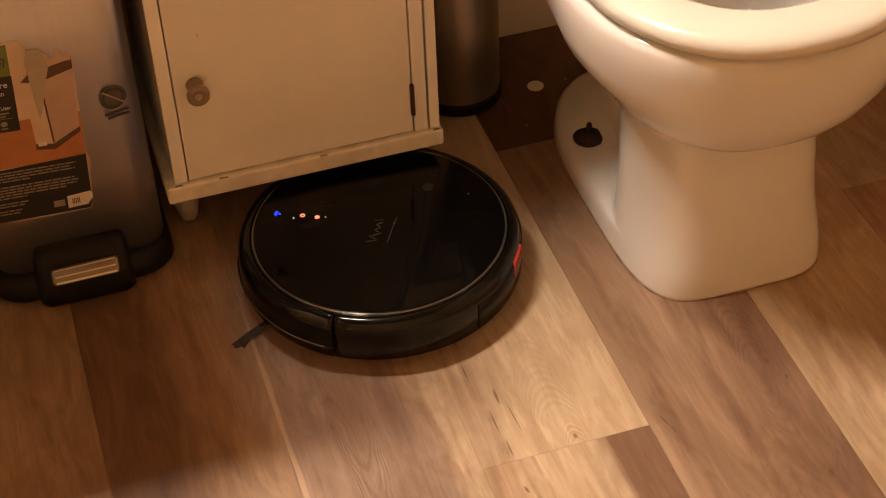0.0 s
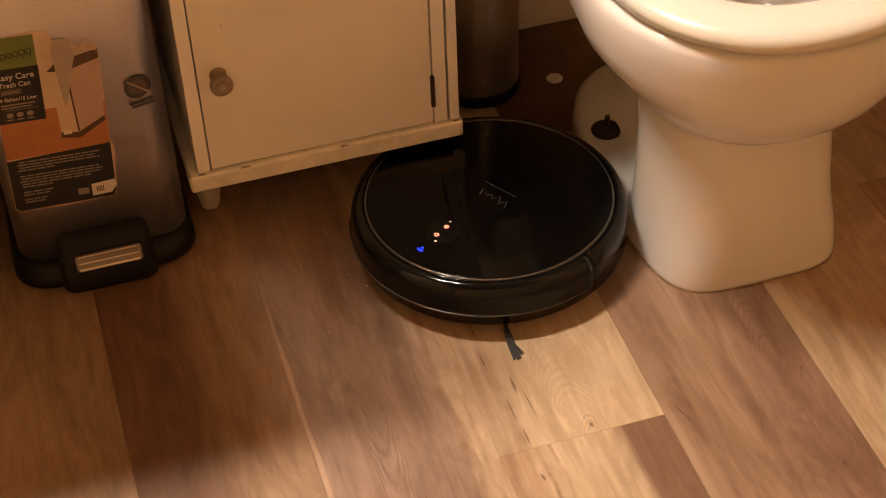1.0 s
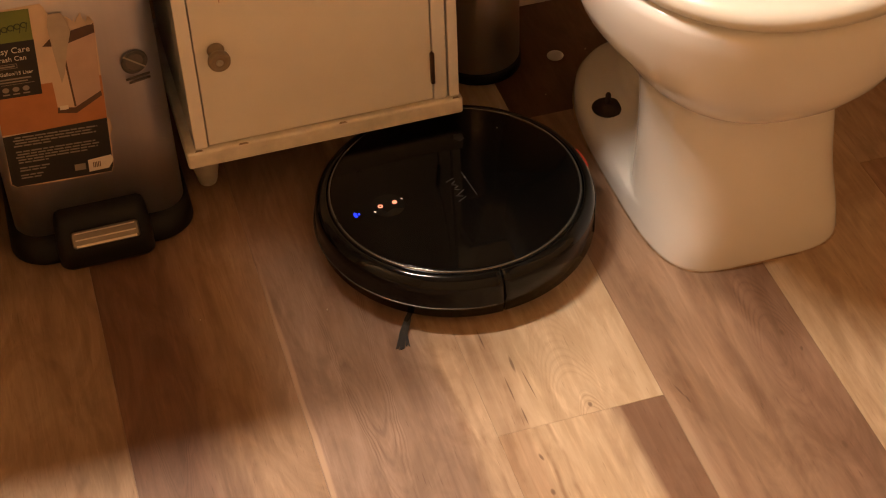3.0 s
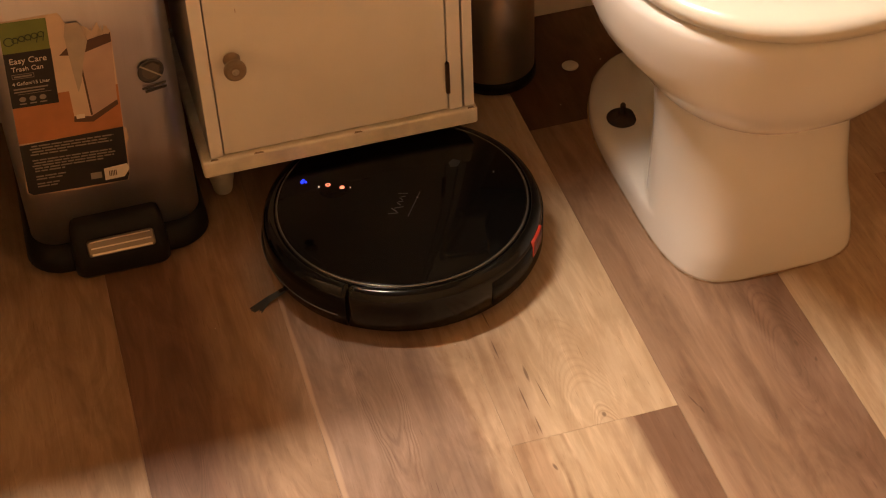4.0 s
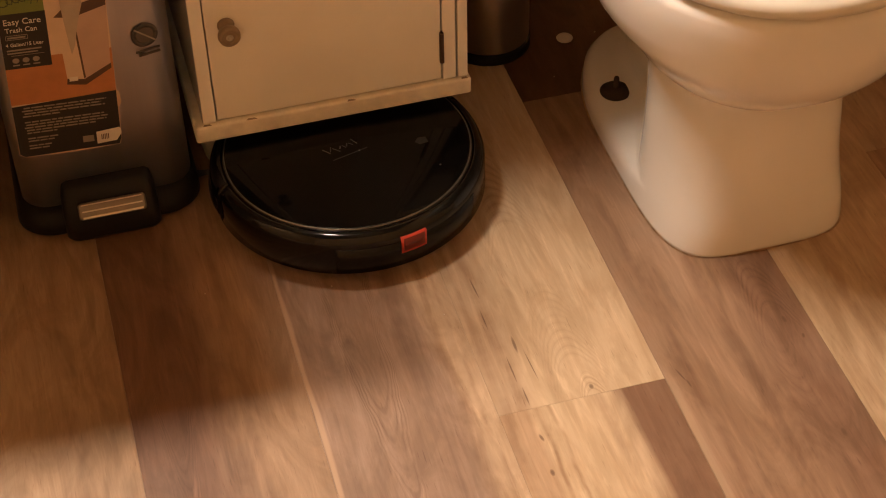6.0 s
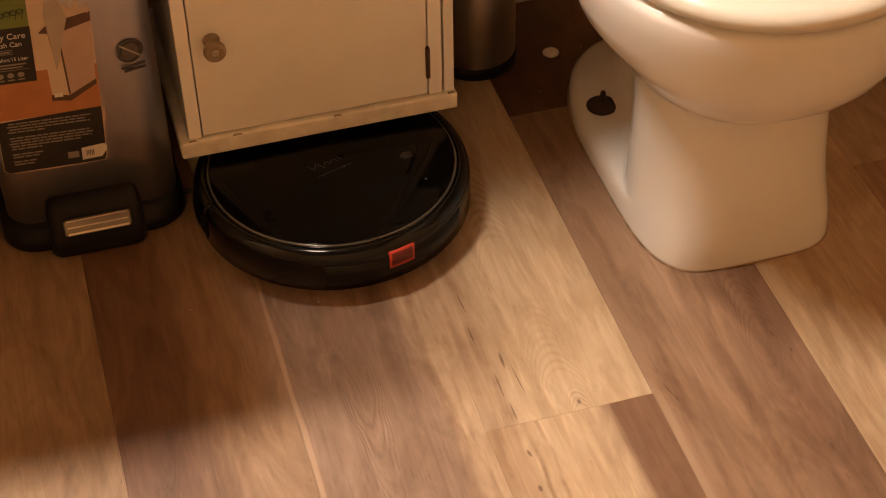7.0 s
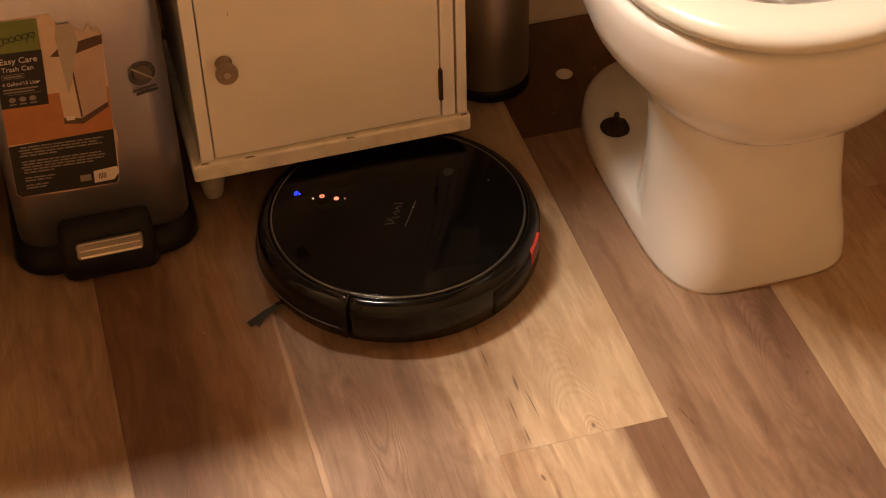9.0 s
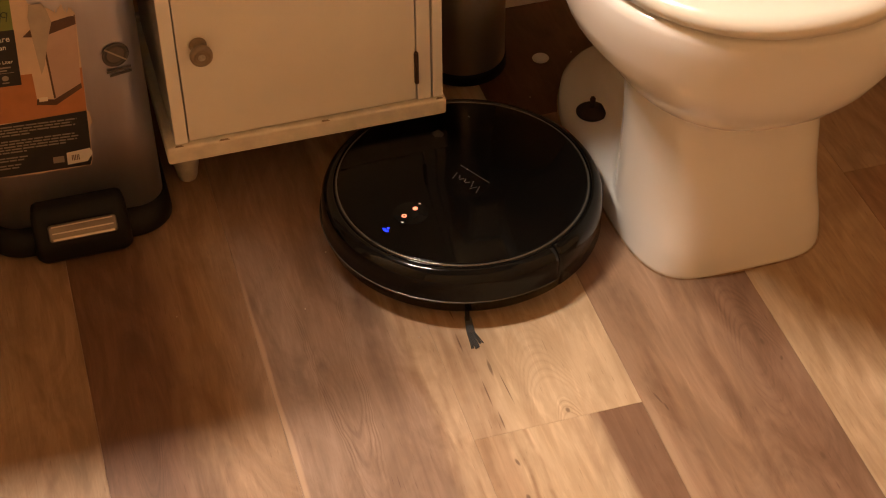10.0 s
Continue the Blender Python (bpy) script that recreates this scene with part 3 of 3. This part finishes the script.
def toilet_ring(z, hw, front, back, rear=None, n=64, squareness=2.4, square_back=2.6):
    """Outline at height z. rear: half width behind, where it narrows."""
    rear = hw if rear is None else rear
    ring = []
    share = min(1.0, max(0.0, (squareness - 2.2) / 1.1))
    mid = (1 - share) * (front + min(hw * 1.15, (back - front) / 2)) + share * (front + back) / 2
    for i in range(n):
        a = 2 * math.pi * i / n
        c, s = math.cos(a), math.sin(a)
        e = squareness if s < 0 else square_back
        x = math.copysign(abs(c) ** (2 / e), c)
        y = math.copysign(abs(s) ** (2 / e), s)
        yy = mid + y * ((mid - front) if s < 0 else (back - mid))
        k = min(1.0, max(0.0, (yy - 0.26) / 0.16))
        k = k * k * (3 - 2 * k)
        ring.append((x * (hw + (rear - hw) * k), yy, z))
    return ring


def tilt(ring, slope):
    """The underside of the bowl climbs towards the back."""
    return [(x, y, z + slope * (y - 0.20)) for x, y, z in ring]


def toilet():
    t = thing("toilet", pose(CX, 0, 0), "white porcelain toilet with the seat down, rusty floor bolt", "toilet")
    R = toilet_ring
    body = [R(0.0, 0.1206, 0.1558, 0.590, squareness=4.6), R(0.004, 0.1206, 0.1558, 0.590, squareness=4.6), R(0.010, 0.1201, 0.1564, 0.589, squareness=4.6), R(0.022, 0.1197, 0.157, 0.587, squareness=4.5),
            R(0.030, 0.1193, 0.1577, 0.583, 0.112, squareness=4.4), R(0.034, 0.1191, 0.158, 0.578, 0.104, squareness=4.3), R(0.0365, 0.1190, 0.1583, 0.570, 0.078, squareness=4.2), R(0.041, 0.1188, 0.1587, 0.565, 0.064, squareness=4.1),
            R(0.050, 0.1184, 0.1596, 0.560, 0.059, squareness=3.9), R(0.065, 0.1178, 0.161, 0.555, 0.057, squareness=3.6), R(0.085, 0.1170, 0.163, 0.552, 0.055, squareness=3.4),
            R(0.11, 0.1160, 0.165, 0.55, 0.055, squareness=3.2), R(0.155, 0.1150, 0.169, 0.55, 0.055, squareness=3.0),
            tilt(R(0.196, 0.1150, 0.1725, 0.55, 0.07, squareness=2.8), 0.10), tilt(R(0.212, 0.118, 0.167, 0.55, 0.09, squareness=2.6), 0.14), tilt(R(0.224, 0.128, 0.148, 0.56, 0.11, squareness=2.4), 0.15),
            tilt(R(0.240, 0.142, 0.127, 0.57, 0.130, squareness=2.3), 0.15), tilt(R(0.260, 0.153, 0.107, 0.58, 0.145, squareness=2.2), 0.14), tilt(R(0.280, 0.166, 0.090, 0.59, 0.16, squareness=2.2), 0.11),
            tilt(R(0.300, 0.181, 0.077, 0.60, 0.170, squareness=2.2), 0.06), R(0.322, 0.187, 0.071, 0.60, 0.176, squareness=2.2), R(0.350, 0.190, 0.068, 0.60, 0.180, squareness=2.2), R(0.372, 0.191, 0.067, 0.60, 0.18, squareness=2.2),
            R(0.381, 0.188, 0.070, 0.60, 0.176, squareness=2.2), R(0.385, 0.178, 0.079, 0.59, 0.165, squareness=2.2),
            # over the rim and down into the bowl
            R(0.384, 0.140, 0.112, 0.44, squareness=2.2), R(0.36, 0.130, 0.122, 0.43, squareness=2.2), R(0.30, 0.115, 0.14, 0.41, squareness=2.2), R(0.22, 0.07, 0.19, 0.36, squareness=2.2)]
    part("bowl", rings_mesh(body, True), M["porcelain"], t)
    seat = [R(0.3895, 0.176, 0.068, 0.50, squareness=2.2), R(0.391, 0.181, 0.062, 0.505, squareness=2.2), R(0.400, 0.1825, 0.0605, 0.506, squareness=2.2), R(0.407, 0.179, 0.064, 0.503, squareness=2.2),
            R(0.411, 0.170, 0.074, 0.495, squareness=2.2), R(0.411, 0.130, 0.116, 0.42, squareness=2.2), R(0.407, 0.122, 0.124, 0.41, squareness=2.2), R(0.398, 0.119, 0.127, 0.407, squareness=2.2), R(0.3895, 0.122, 0.124, 0.41, squareness=2.2)]
    part("seat", rings_mesh(seat + [seat[0]], False), M["seat"], t, "cream plastic toilet seat")
    part("seat_bumper", box(-0.15, -0.13, 0.20, 0.225, 0.384, 0.390, 0.002), M["seat"], t)
    part("seat_bumper", box(0.13, 0.15, 0.20, 0.225, 0.384, 0.390, 0.002), M["seat"], t)
    part("tank", box(-0.20, 0.20, 0.54, 0.72, 0.386, 0.75, 0.02, 4), M["porcelain"], t)
    part("tank_lid", box(-0.21, 0.21, 0.53, 0.728, 0.752, 0.785, 0.008, 3), M["porcelain"], t)
    caulk_in, caulk_out = R(0.0, 0.114, 0.164, 0.585, squareness=4.6), R(0.0, 0.1220, 0.1544, 0.592, squareness=4.6)
    top = [(x, y, 0.0012) for x, y, z in R(0.0, 0.1206, 0.1559, 0.590, squareness=4.6)]
    part("caulk", rings_mesh([caulk_in, caulk_out, top], False), M["caulk"], t, "dirty caulk line round the foot")
    for side in (-1, 1):
        bx, by = -0.0855 * side, 0.441
        part("bolt_washer", moved(lathe([(0.0198, 0.0), (0.0202, 0.0015), (0.0180, 0.0030), (0.009, 0.0040), (0.008, 0.0075), (0.0045, 0.0085)], 28), pose(bx, by, 0.0350)), M["rust"], t, "rusty dark washer")
        part("floor_bolt", moved(lathe([(0.0035, 0.0), (0.0035, 0.018), (0.0025, 0.020)], 16), pose(bx, by, 0.038)), M["rust"], t, "rusty floor bolt")


def brush_canister():
    c = thing("steel_canister", pose(-0.005, 0.634, 0), "round brushed steel canister with a black foot ring", "canister")
    part("foot_ring", lathe([(0.053, 0.0), (0.0565, 0.002), (0.0565, 0.014), (0.055, 0.018)], 48), M["black_plastic"], c, "black plastic foot ring")
    part("body", lathe([(0.0545, 0.018), (0.0545, 0.12), (0.0525, 0.36), (0.050, 0.372), (0.042, 0.376)], 64), M["steel_round"], c)


def robot_vacuum():
    """Round robot vacuum; its front is +x in its own space."""
    v = thing("robot_vacuum", pose(0, 0, 0), "round glossy black robot vacuum with lit buttons and side brush", "robot vacuum")
    # lower tub and wheels
    part("tub", lathe([(0.05, 0.0085), (0.140, 0.0085), (0.1555, 0.014), (0.1575, 0.02), (0.1575, 0.062), (0.150, 0.066)], 96), M["side_black"], v)
    for y in (-0.11, 0.11):
        part("wheel", moved(lathe([(0.024, -0.009), (0.030, -0.008), (0.031, 0.0), (0.030, 0.008), (0.024, 0.009)], 32), pose(-0.005, y, 0.031, 90)), M["rubber"], v, "black rubber wheel")
    part("caster", moved(lathe([(0.006, -0.006), (0.0085, -0.005), (0.0085, 0.005), (0.006, 0.006)], 20), pose(0.125, 0, 0.0085, 90)), M["rubber"], v, "small front caster")
    # shells round the edge
    bump = [(0.1480, 0.0715), (0.1520, 0.0710), (0.1565, 0.0686), (0.1605, 0.0640), (0.1630, 0.0575), (0.1640, 0.0500), (0.1640, 0.0400), (0.1657, 0.0367), (0.1657, 0.0337), (0.1634, 0.0312), (0.1622, 0.0200), (0.1600, 0.0165), (0.1585, 0.0165), (0.1585, 0.0640), (0.150, 0.068)]
    part("bumper", sector(bump, -85, 85, 80), M["bumper_black"], v, "glossy black front bumper")
    # paler strip on the bumper's lip, a highlight put into colour
    part("bumper_lip", sector([(0.1659, 0.0364), (0.1668, 0.0356), (0.1659, 0.0342), (0.1640, 0.0348)], -82, 82, 72), M["lip"], v, "thin strip on the bumper lip, its highlight put into a paler colour")
    rear = [(0.1480, 0.0715), (0.1520, 0.0710), (0.1565, 0.0686), (0.1600, 0.0640), (0.1620, 0.0575), (0.1624, 0.0200), (0.157, 0.0150), (0.1540, 0.0150), (0.1540, 0.0640), (0.150, 0.068)]
    part("rear_shell", sector(rear, 86, 274, 80), M["gloss_black"], v, "glossy black rear shell")
    dust = [(0.1612, 0.0560), (0.1630, 0.0555), (0.1630, 0.0215), (0.1612, 0.0205)]
    part("dust_box", sector(dust, 146, 214, 40), M["side_black"], v, "black dust box front")
    # top
    part("top_plate", lathe([(0.152, 0.060), (0.1478, 0.0705), (0.1468, 0.0712)], 128), M["gloss_black"], v)
    part("top_glass", lathe([(0.1437, 0.0690), (0.1437, 0.0726), (0.1428, 0.0731), (0.02, 0.0733)], 128), M["glass_black"], v, "shiny black glass top")
    part("trim_ring", sector([(0.1440, 0.0705), (0.1440, 0.0727), (0.1452, 0.0730), (0.1464, 0.0722), (0.1464, 0.0705)], 0, 360, 128), M["ring"], v, "smoky grey trim ring")
    # control panel
    panel = part("control_panel", moved(lathe([(0.0196, 0.0), (0.0196, 0.0002), (0.0192, 0.0003), (0.001, 0.0003)], 48), pose(0.0835, 0, 0.0731)), M["panel_edge"], v, "round button panel")
    part("home_button", moved(prism([(0.0030 * math.cos(i * 0.5236), 0.0030 * math.sin(i * 0.5236)) for i in range(12)], 0, 0.0004), pose(0.0745, -0.002, 0.0732)), M["orange_glow"], panel, "orange lit button")
    part("power_button", moved(sector([(0.0013, 0.0), (0.0030, 0.0), (0.0030, 0.0004), (0.0013, 0.0004)], 0, 360, 24), pose(0.0920, -0.002, 0.0732)), M["orange_glow"], panel, "orange lit ring button")
    # two small pale emissive marks on the panel
    part("mark", moved(box(-0.0008, 0.0008, -0.0014, 0.0014, 0, 0.0003), pose(0.1010, 0.0042, 0.0732, 0, 0, 30)), M["white_glow"], panel, "tiny white mark")
    part("mark", moved(box(-0.0008, 0.0008, -0.0012, 0.0012, 0, 0.0003), pose(0.0650, -0.0042, 0.0732, 0, 0, 30)), M["dim_glow"], panel, "tiny white mark")
    led = part("signal_light", moved(sector([(0.0, 0.0), (0.0014, 0.0), (0.0014, 0.0004), (0.0, 0.0004)][1:], 0, 360, 12), pose(0.1190, 0.0, 0.0732)), M["blue_glow"], v, "blue signal light")
    for r in (0.0031, 0.0050):
        part("signal_arc", moved(sector([(r, 0.0), (r + 0.0011, 0.0), (r + 0.0011, 0.0004), (r, 0.0004)], -48, 48, 12), pose(0.1190, 0.0, 0.0732)), M["blue_glow"], led)
    # script mark near the middle: plain strokes
    strokes = [(0.0265, 0.002, 0.012, 24), (0.0205, 0.003, 0.009, -28), (0.0150, -0.001, 0.011, 30), (0.0090, 0.001, 0.006, -32), (0.0045, 0.000, 0.006, 27), (0.0000, 0.001, 0.006, -30), (-0.0045, 0.000, 0.006, 33), (-0.0100, 0.002, 0.011, 16)]
    for y, x, ln, a in strokes:
        part("script_stroke", moved(box(-ln / 2, ln / 2, -0.0006, 0.0006, 0.0, 0.0002), pose(x, y, 0.0733, 0, 0, a)), M["grey_mark"], v, "thin grey script stroke")
    part("script_line", box(-0.0166, -0.0154, -0.018, 0.027, 0.0733, 0.0735), M["faint_grey"], v, "thin grey line of small print")
    part("script_dot", box(-0.017, -0.0150, -0.0083, -0.0068, 0.0733, 0.0736), M["speck"], v, "tiny pale dot")
    # faint grey five-sided patch on the glass top
    part("scuff", moved(prism([(-0.006, -0.006), (0.004, -0.0075), (0.007, 0.001), (0.002, 0.008), (-0.005, 0.005)], 0, 0.0002), pose(-0.0395, -0.078, 0.0732)), M["faint_grey"], v, "faint grey five-sided patch on the top")
    part("speck", moved(box(-0.0008, 0.0008, -0.0012, 0.0012, 0, 0.0003), pose(-0.0885, -0.0745, 0.0732)), M["speck"], v, "tiny pale speck")
    # red catch of the dust box
    catch = part("release_catch", sector([(0.1602, 0.0385), (0.1638, 0.0387), (0.1638, 0.0612), (0.1602, 0.0615)], 172.6, 183.8, 10), M["red"], v, "red dust box catch")
    # darker red patch over the catch: a recess's shade put into colour
    part("catch_window", sector([(0.1604, 0.0418), (0.1642, 0.0419), (0.1642, 0.0594), (0.1604, 0.0595)], 173.6, 182.9, 10), M["red_recess_shade"], catch, "darker red patch on the catch, recess shade put into its colour")
    side_brush(v)


def side_brush(v):
    a = radians(46)
    hub = part("side_brush", moved(lathe([(0.010, 0.002), (0.011, 0.004), (0.011, 0.0085), (0.006, 0.0088)], 24), pose(0.122 * math.cos(a), 0.122 * math.sin(a), 0)), M["black_plastic"], v, "spinning side brush hub")
    rng = random.Random(9)
    for turn in (0, 120, 240):
        m = pose(0.122 * math.cos(a), 0.122 * math.sin(a), 0, 0, 0, 46 + turn)
        arm = rings_mesh([[(x, y * k, z) for x, y, z in ((d, -0.003, zz), (d, 0.003, zz), (d, 0.003, zz + 0.0025), (d, -0.003, zz + 0.0025))] for d, k, zz in ((0.006, 1.0, 0.0055), (0.028, 0.9, 0.0055), (0.042, 0.8, 0.0045))], True, smoothed=False)
        part("brush_arm", moved(arm, m), M["rubber"], hub, "black rubber brush arm")
        for k in range(44):
            y0 = rng.uniform(-0.0035, 0.0035)
            y1 = y0 * 1.4 + rng.uniform(-0.003, 0.003) + 0.0085
            end = 0.078 + rng.uniform(-0.007, 0.003)
            t = 0.0007
            bm = rings_mesh([[(d, y - t, z), (d, y + t, z), (d, y, z + 2 * t)] for d, y, z in ((0.036, y0, 0.0055), (0.058, y0 + (y1 - y0) * 0.3, 0.003), (end, y1, 0.0008))], True, smoothed=False)
            part("bristle", moved(bm, m), M["bristle"], hub)


def bolt_cap():
    c = thing("bolt_cap", pose(0.095, 0.611, 0), "flat white plastic cap lying on the floor", "cap")
    part("disc", lathe([(0.0108, 0.0), (0.0112, 0.001), (0.010, 0.0024), (0.006, 0.003)], 24), M["cap"], c)


def crumbs():
    rng = random.Random(12)
    bm = bmesh.new()
    spots = [(-0.266, 0.325), (-0.25, 0.30), (-0.02, 0.54), (0.055, 0.535), (0.138, 0.612), (-0.31, 0.24), (-0.2, 0.16), (-0.45, 0.27), (0.0, 0.62)]
    for x, y in spots:
        s = rng.uniform(0.0008, 0.0017)
        bmesh.ops.create_icosphere(bm, subdivisions=1, radius=s, matrix=pose(x, y, s * 0.6, 0, 0, rng.uniform(0, 90)) @ Matrix.Diagonal((1.3, 0.9, 0.6, 1)))
    tagged(part("crumbs", bm, M["crumb"]), "pale crumbs scattered on the floor", "crumbs", kind="stuff")


# ---- floor planks ----
def planks():
    tan, pale = (0.45, 0.325, 0.225), (0.54, 0.41, 0.285)
    mauve, ochre = (0.285, 0.190, 0.140), (0.335, 0.230, 0.150)
    y_arch, y_red, y_mauve, y_split = 0.74 - PLANK_L, 0.95 - PLANK_L, 0.497 - PLANK_L, -PLANK_L
    mats = {
        "ochre": wood("plank_ochre", ochre, (0.295, 0.195, 0.122), 0.5, 0.3, 3.1, 0.7, lines=((0.7, 0.06, 0.4),)),
        "red": wood("plank_red", (0.150, 0.080, 0.049), (0.315, 0.205, 0.132), 0.54, 0.16, 7.7, 0.7, ((0.045, -0.06 - y_red, 0.05 - y_red, 0.03, 420.0, 0.024, 0.6),), lines=((0.30, 0.05, 0.4), (0.66, 0.04, 0.4))),
        "arch": wood("plank_arch", mauve, tan, 0.74, 0.07, 11.3, 0.70, ((0.074, -0.13 - y_arch, 0.075 - y_arch, 0.046, 360.0, 0.040, 0.8), (0.060, 0.12 - y_arch, 0.19 - y_arch, 0.02, -300.0, 0.03, 0.5)),
                     (), (0.018, 0.024, (0.46, 0.315, 0.215), 0.34 - y_arch), ((0.84, 0.05, 0.8), (0.66, 0.06, 0.4), (0.93, 0.02, 0.4))),
        "pale": wood("plank_pale", tan, pale, 0.26, 0.12, 5.9, 0.80, ((0.100, 0.052, 0.185, 0.042, -60.0, 0.0125, 0.30), (0.107, 0.004, 0.036, 0.020, -130.0, 0.0085, 0.55), (0.095, 0.27, 0.45, 0.04, -60.0, 0.016, 0.5)),
                     ((0.047, 0.094, 0.0024, 0.017, 0.02), (0.030, 0.190, 0.0012, 0.022, -0.05), (0.026, 0.140, 0.0012, 0.020, 0.0), (0.033, 0.060, 0.0011, 0.026, 0.0), (0.036, 0.018, 0.0012, 0.018, 0.0), (0.107, 0.012, 0.0034, 0.005, 0.0), (0.055, 0.060, 0.0009, 0.030, -0.05)),
                     lines=((0.16, 0.05, 0.6), (0.05, 0.05, 0.5), (0.36, 0.03, 0.3))),
        "split": wood("plank_split", pale, (0.20, 0.112, 0.070), 0.68, 0.05, 17.2, 0.80, (), ((0.034, -0.041 - y_split, 0.0024, 0.007, -0.2), (0.030, -0.088 - y_split, 0.0032, 0.006, 0.0)), lines=((0.22, 0.02, 0.9), (0.30, 0.015, 0.7), (0.04, 0.04, 0.5), (0.60, 0.05, 0.4)), third=(0.24, (0.43, 0.295, 0.195))),
        "mauve": wood("plank_mauve", (0.300, 0.190, 0.127), (0.215, 0.126, 0.084), 0.60, 0.14, 23.4, 0.70, ((0.150, 0.06 - y_mauve, 0.16 - y_mauve, 0.032, -90.0, 0.014, 0.6), (0.140, -0.09 - y_mauve, 0.02 - y_mauve, 0.03, 140.0, 0.02, 0.35)),
                      ((0.018, 0.000 - y_mauve, 0.0016, 0.014, -0.25), (0.022, -0.014 - y_mauve, 0.0014, 0.008, -0.1), (0.168, 0.016 - y_mauve, 0.0022, 0.005, 0.2), (0.158, 0.045 - y_mauve, 0.0030, 0.007, 0.0), (0.150, -0.123 - y_mauve, 0.0034, 0.008, 0.0)), (0.025, 0.035, (0.40, 0.275, 0.19), 0.04 - y_mauve), ((0.16, 0.04, 0.5), (0.50, 0.06, 0.4), (0.86, 0.05, 0.4))),
        "dark": wood("plank_dark", (0.125, 0.060, 0.034), (0.16, 0.080, 0.046), 0.5, 0.3, 29.0),
        "mix": wood("plank_mix", (0.45, 0.33, 0.225), (0.40, 0.275, 0.175), 0.36, 0.13, 31.5, 0.74, lines=((0.30, 0.05, 0.5), (0.55, 0.04, 0.4))),
        "mid": wood("plank_mid", (0.30, 0.18, 0.11), (0.34, 0.21, 0.13), 0.5, 0.3, 41.5),
        "far": wood("plank_far", (0.27, 0.16, 0.095), ochre, 0.5, 0.3, 51.5),
    }
    # columns: x index, first joint, looks from that joint backwards and onwards
    plan = {-4: (-0.35, ["ochre", "mid"]), -3: (0.95 - PLANK_L, ["red", "mid"]), -2: (0.74 - PLANK_L, ["arch", "far"]), -1: (0.0, ["pale", "split"]), 0: (0.497, ["dark", "mauve"]),
            1: (0.86, ["mid", "mix"]), 2: (0.28, ["ochre", "far"]), -5: (-0.6, ["far", "ochre"])}
    rng = random.Random(3)
    meshes = {}
    names = list(mats)
    for k in range(math.floor(X0 / PLANK_W), math.ceil(X1 / PLANK_W)):
        joint, looks = plan.get(k, (rng.uniform(0, 1), [rng.choice(names), rng.choice(names)]))
        x0, x1 = max(X0, k * PLANK_W), min(X1, (k + 1) * PLANK_W)
        for j in range(-4, 3):
            y0, y1 = joint + j * PLANK_L, joint + (j + 1) * PLANK_L
            a, b = max(y0, Y0), min(y1, Y1)
            if b - a < 0.02:
                continue
            look_name = looks[j % 2] if k in plan else rng.choice(names)
            key = (look_name, round(x1 - x0, 4), round(a - y0, 3), round(b - y0, 3))
            if key not in meshes:
                e, g = 0.0005, 0.00006
                bm = box(g + x0 - k * PLANK_W, x1 - k * PLANK_W - g, a - y0 + g, b - y0 - g, -0.008, 0.0)
                bmesh.ops.bevel(bm, geom=[ed for ed in bm.edges if all(v.co.z > -0.001 for v in ed.verts)], offset=e * 0.6, segments=1, affect="EDGES")
                me = bpy.data.meshes.new("plank")
                bm.to_mesh(me)
                bm.free()
                me.materials.append(mats[look_name])
                meshes[key] = me
            ob = new("plank", meshes[key])
            ob.parent = floor
            ob.location = (k * PLANK_W, y0, 0)


def build():
    vanity()
    vanity_light()
    cabinet()
    step_bin()
    toilet()
    brush_canister()
    robot_vacuum()
    bolt_cap()
    crumbs()
    planks()


ROBOT = [
    (0, -0.1994, 0.3258, 149.7),
    (0.2, -0.1704, 0.3134, 166.2),
    (0.4, -0.1426, 0.3082, 180.4),
    (0.6, -0.1115, 0.3138, 197.7),
    (0.8, -0.0900, 0.3286, 213.1),
    (1, -0.0892, 0.3272, 212.5),
    (1.2, -0.0921, 0.3281, 213.6),
    (1.5, -0.0914, 0.3287, 214.2),
    (2, -0.0909, 0.3295, 215.0),
    (2.5, -0.0954, 0.3230, 209.8),
    (2.7, -0.1073, 0.3181, 200.8),
    (3.8, -0.1980, 0.3297, 154.4),
    (4.2, -0.2213, 0.3461, 137.9),
    (4.5, -0.2418, 0.3688, 125.2),
    (5, -0.2481, 0.3838, 117.2),
    (5.3, -0.2425, 0.3656, 125.8),
    (5.5, -0.2471, 0.3751, 118.7),
    (5.7, -0.2513, 0.3923, 105.4),
    (6.8, -0.2510, 0.3911, 105.6),
    (7, -0.2534, 0.3915, 106.7),
    (7.4, -0.2534, 0.3927, 106.2),
    (8, -0.2505, 0.3947, 105.4),
    (8.3, -0.2501, 0.3892, 105.4),
    (8.5, -0.2498, 0.3856, 112.6),
    (8.6, -0.2431, 0.3768, 121.0),
    (8.8, -0.2277, 0.3512, 135.0),
    (9, -0.2054, 0.3285, 149.4),
    (9.3, -0.1631, 0.3157, 175.6),
    (9.6, -0.1218, 0.3179, 198.1),
    (10, -0.1006, 0.3225, 209.1),
]


def motions():
    walk(bpy.data.objects["robot_vacuum"], [(t, pose(x, y, 0, 0, 0, a)) for t, x, y, a in ROBOT])


build()
motions()
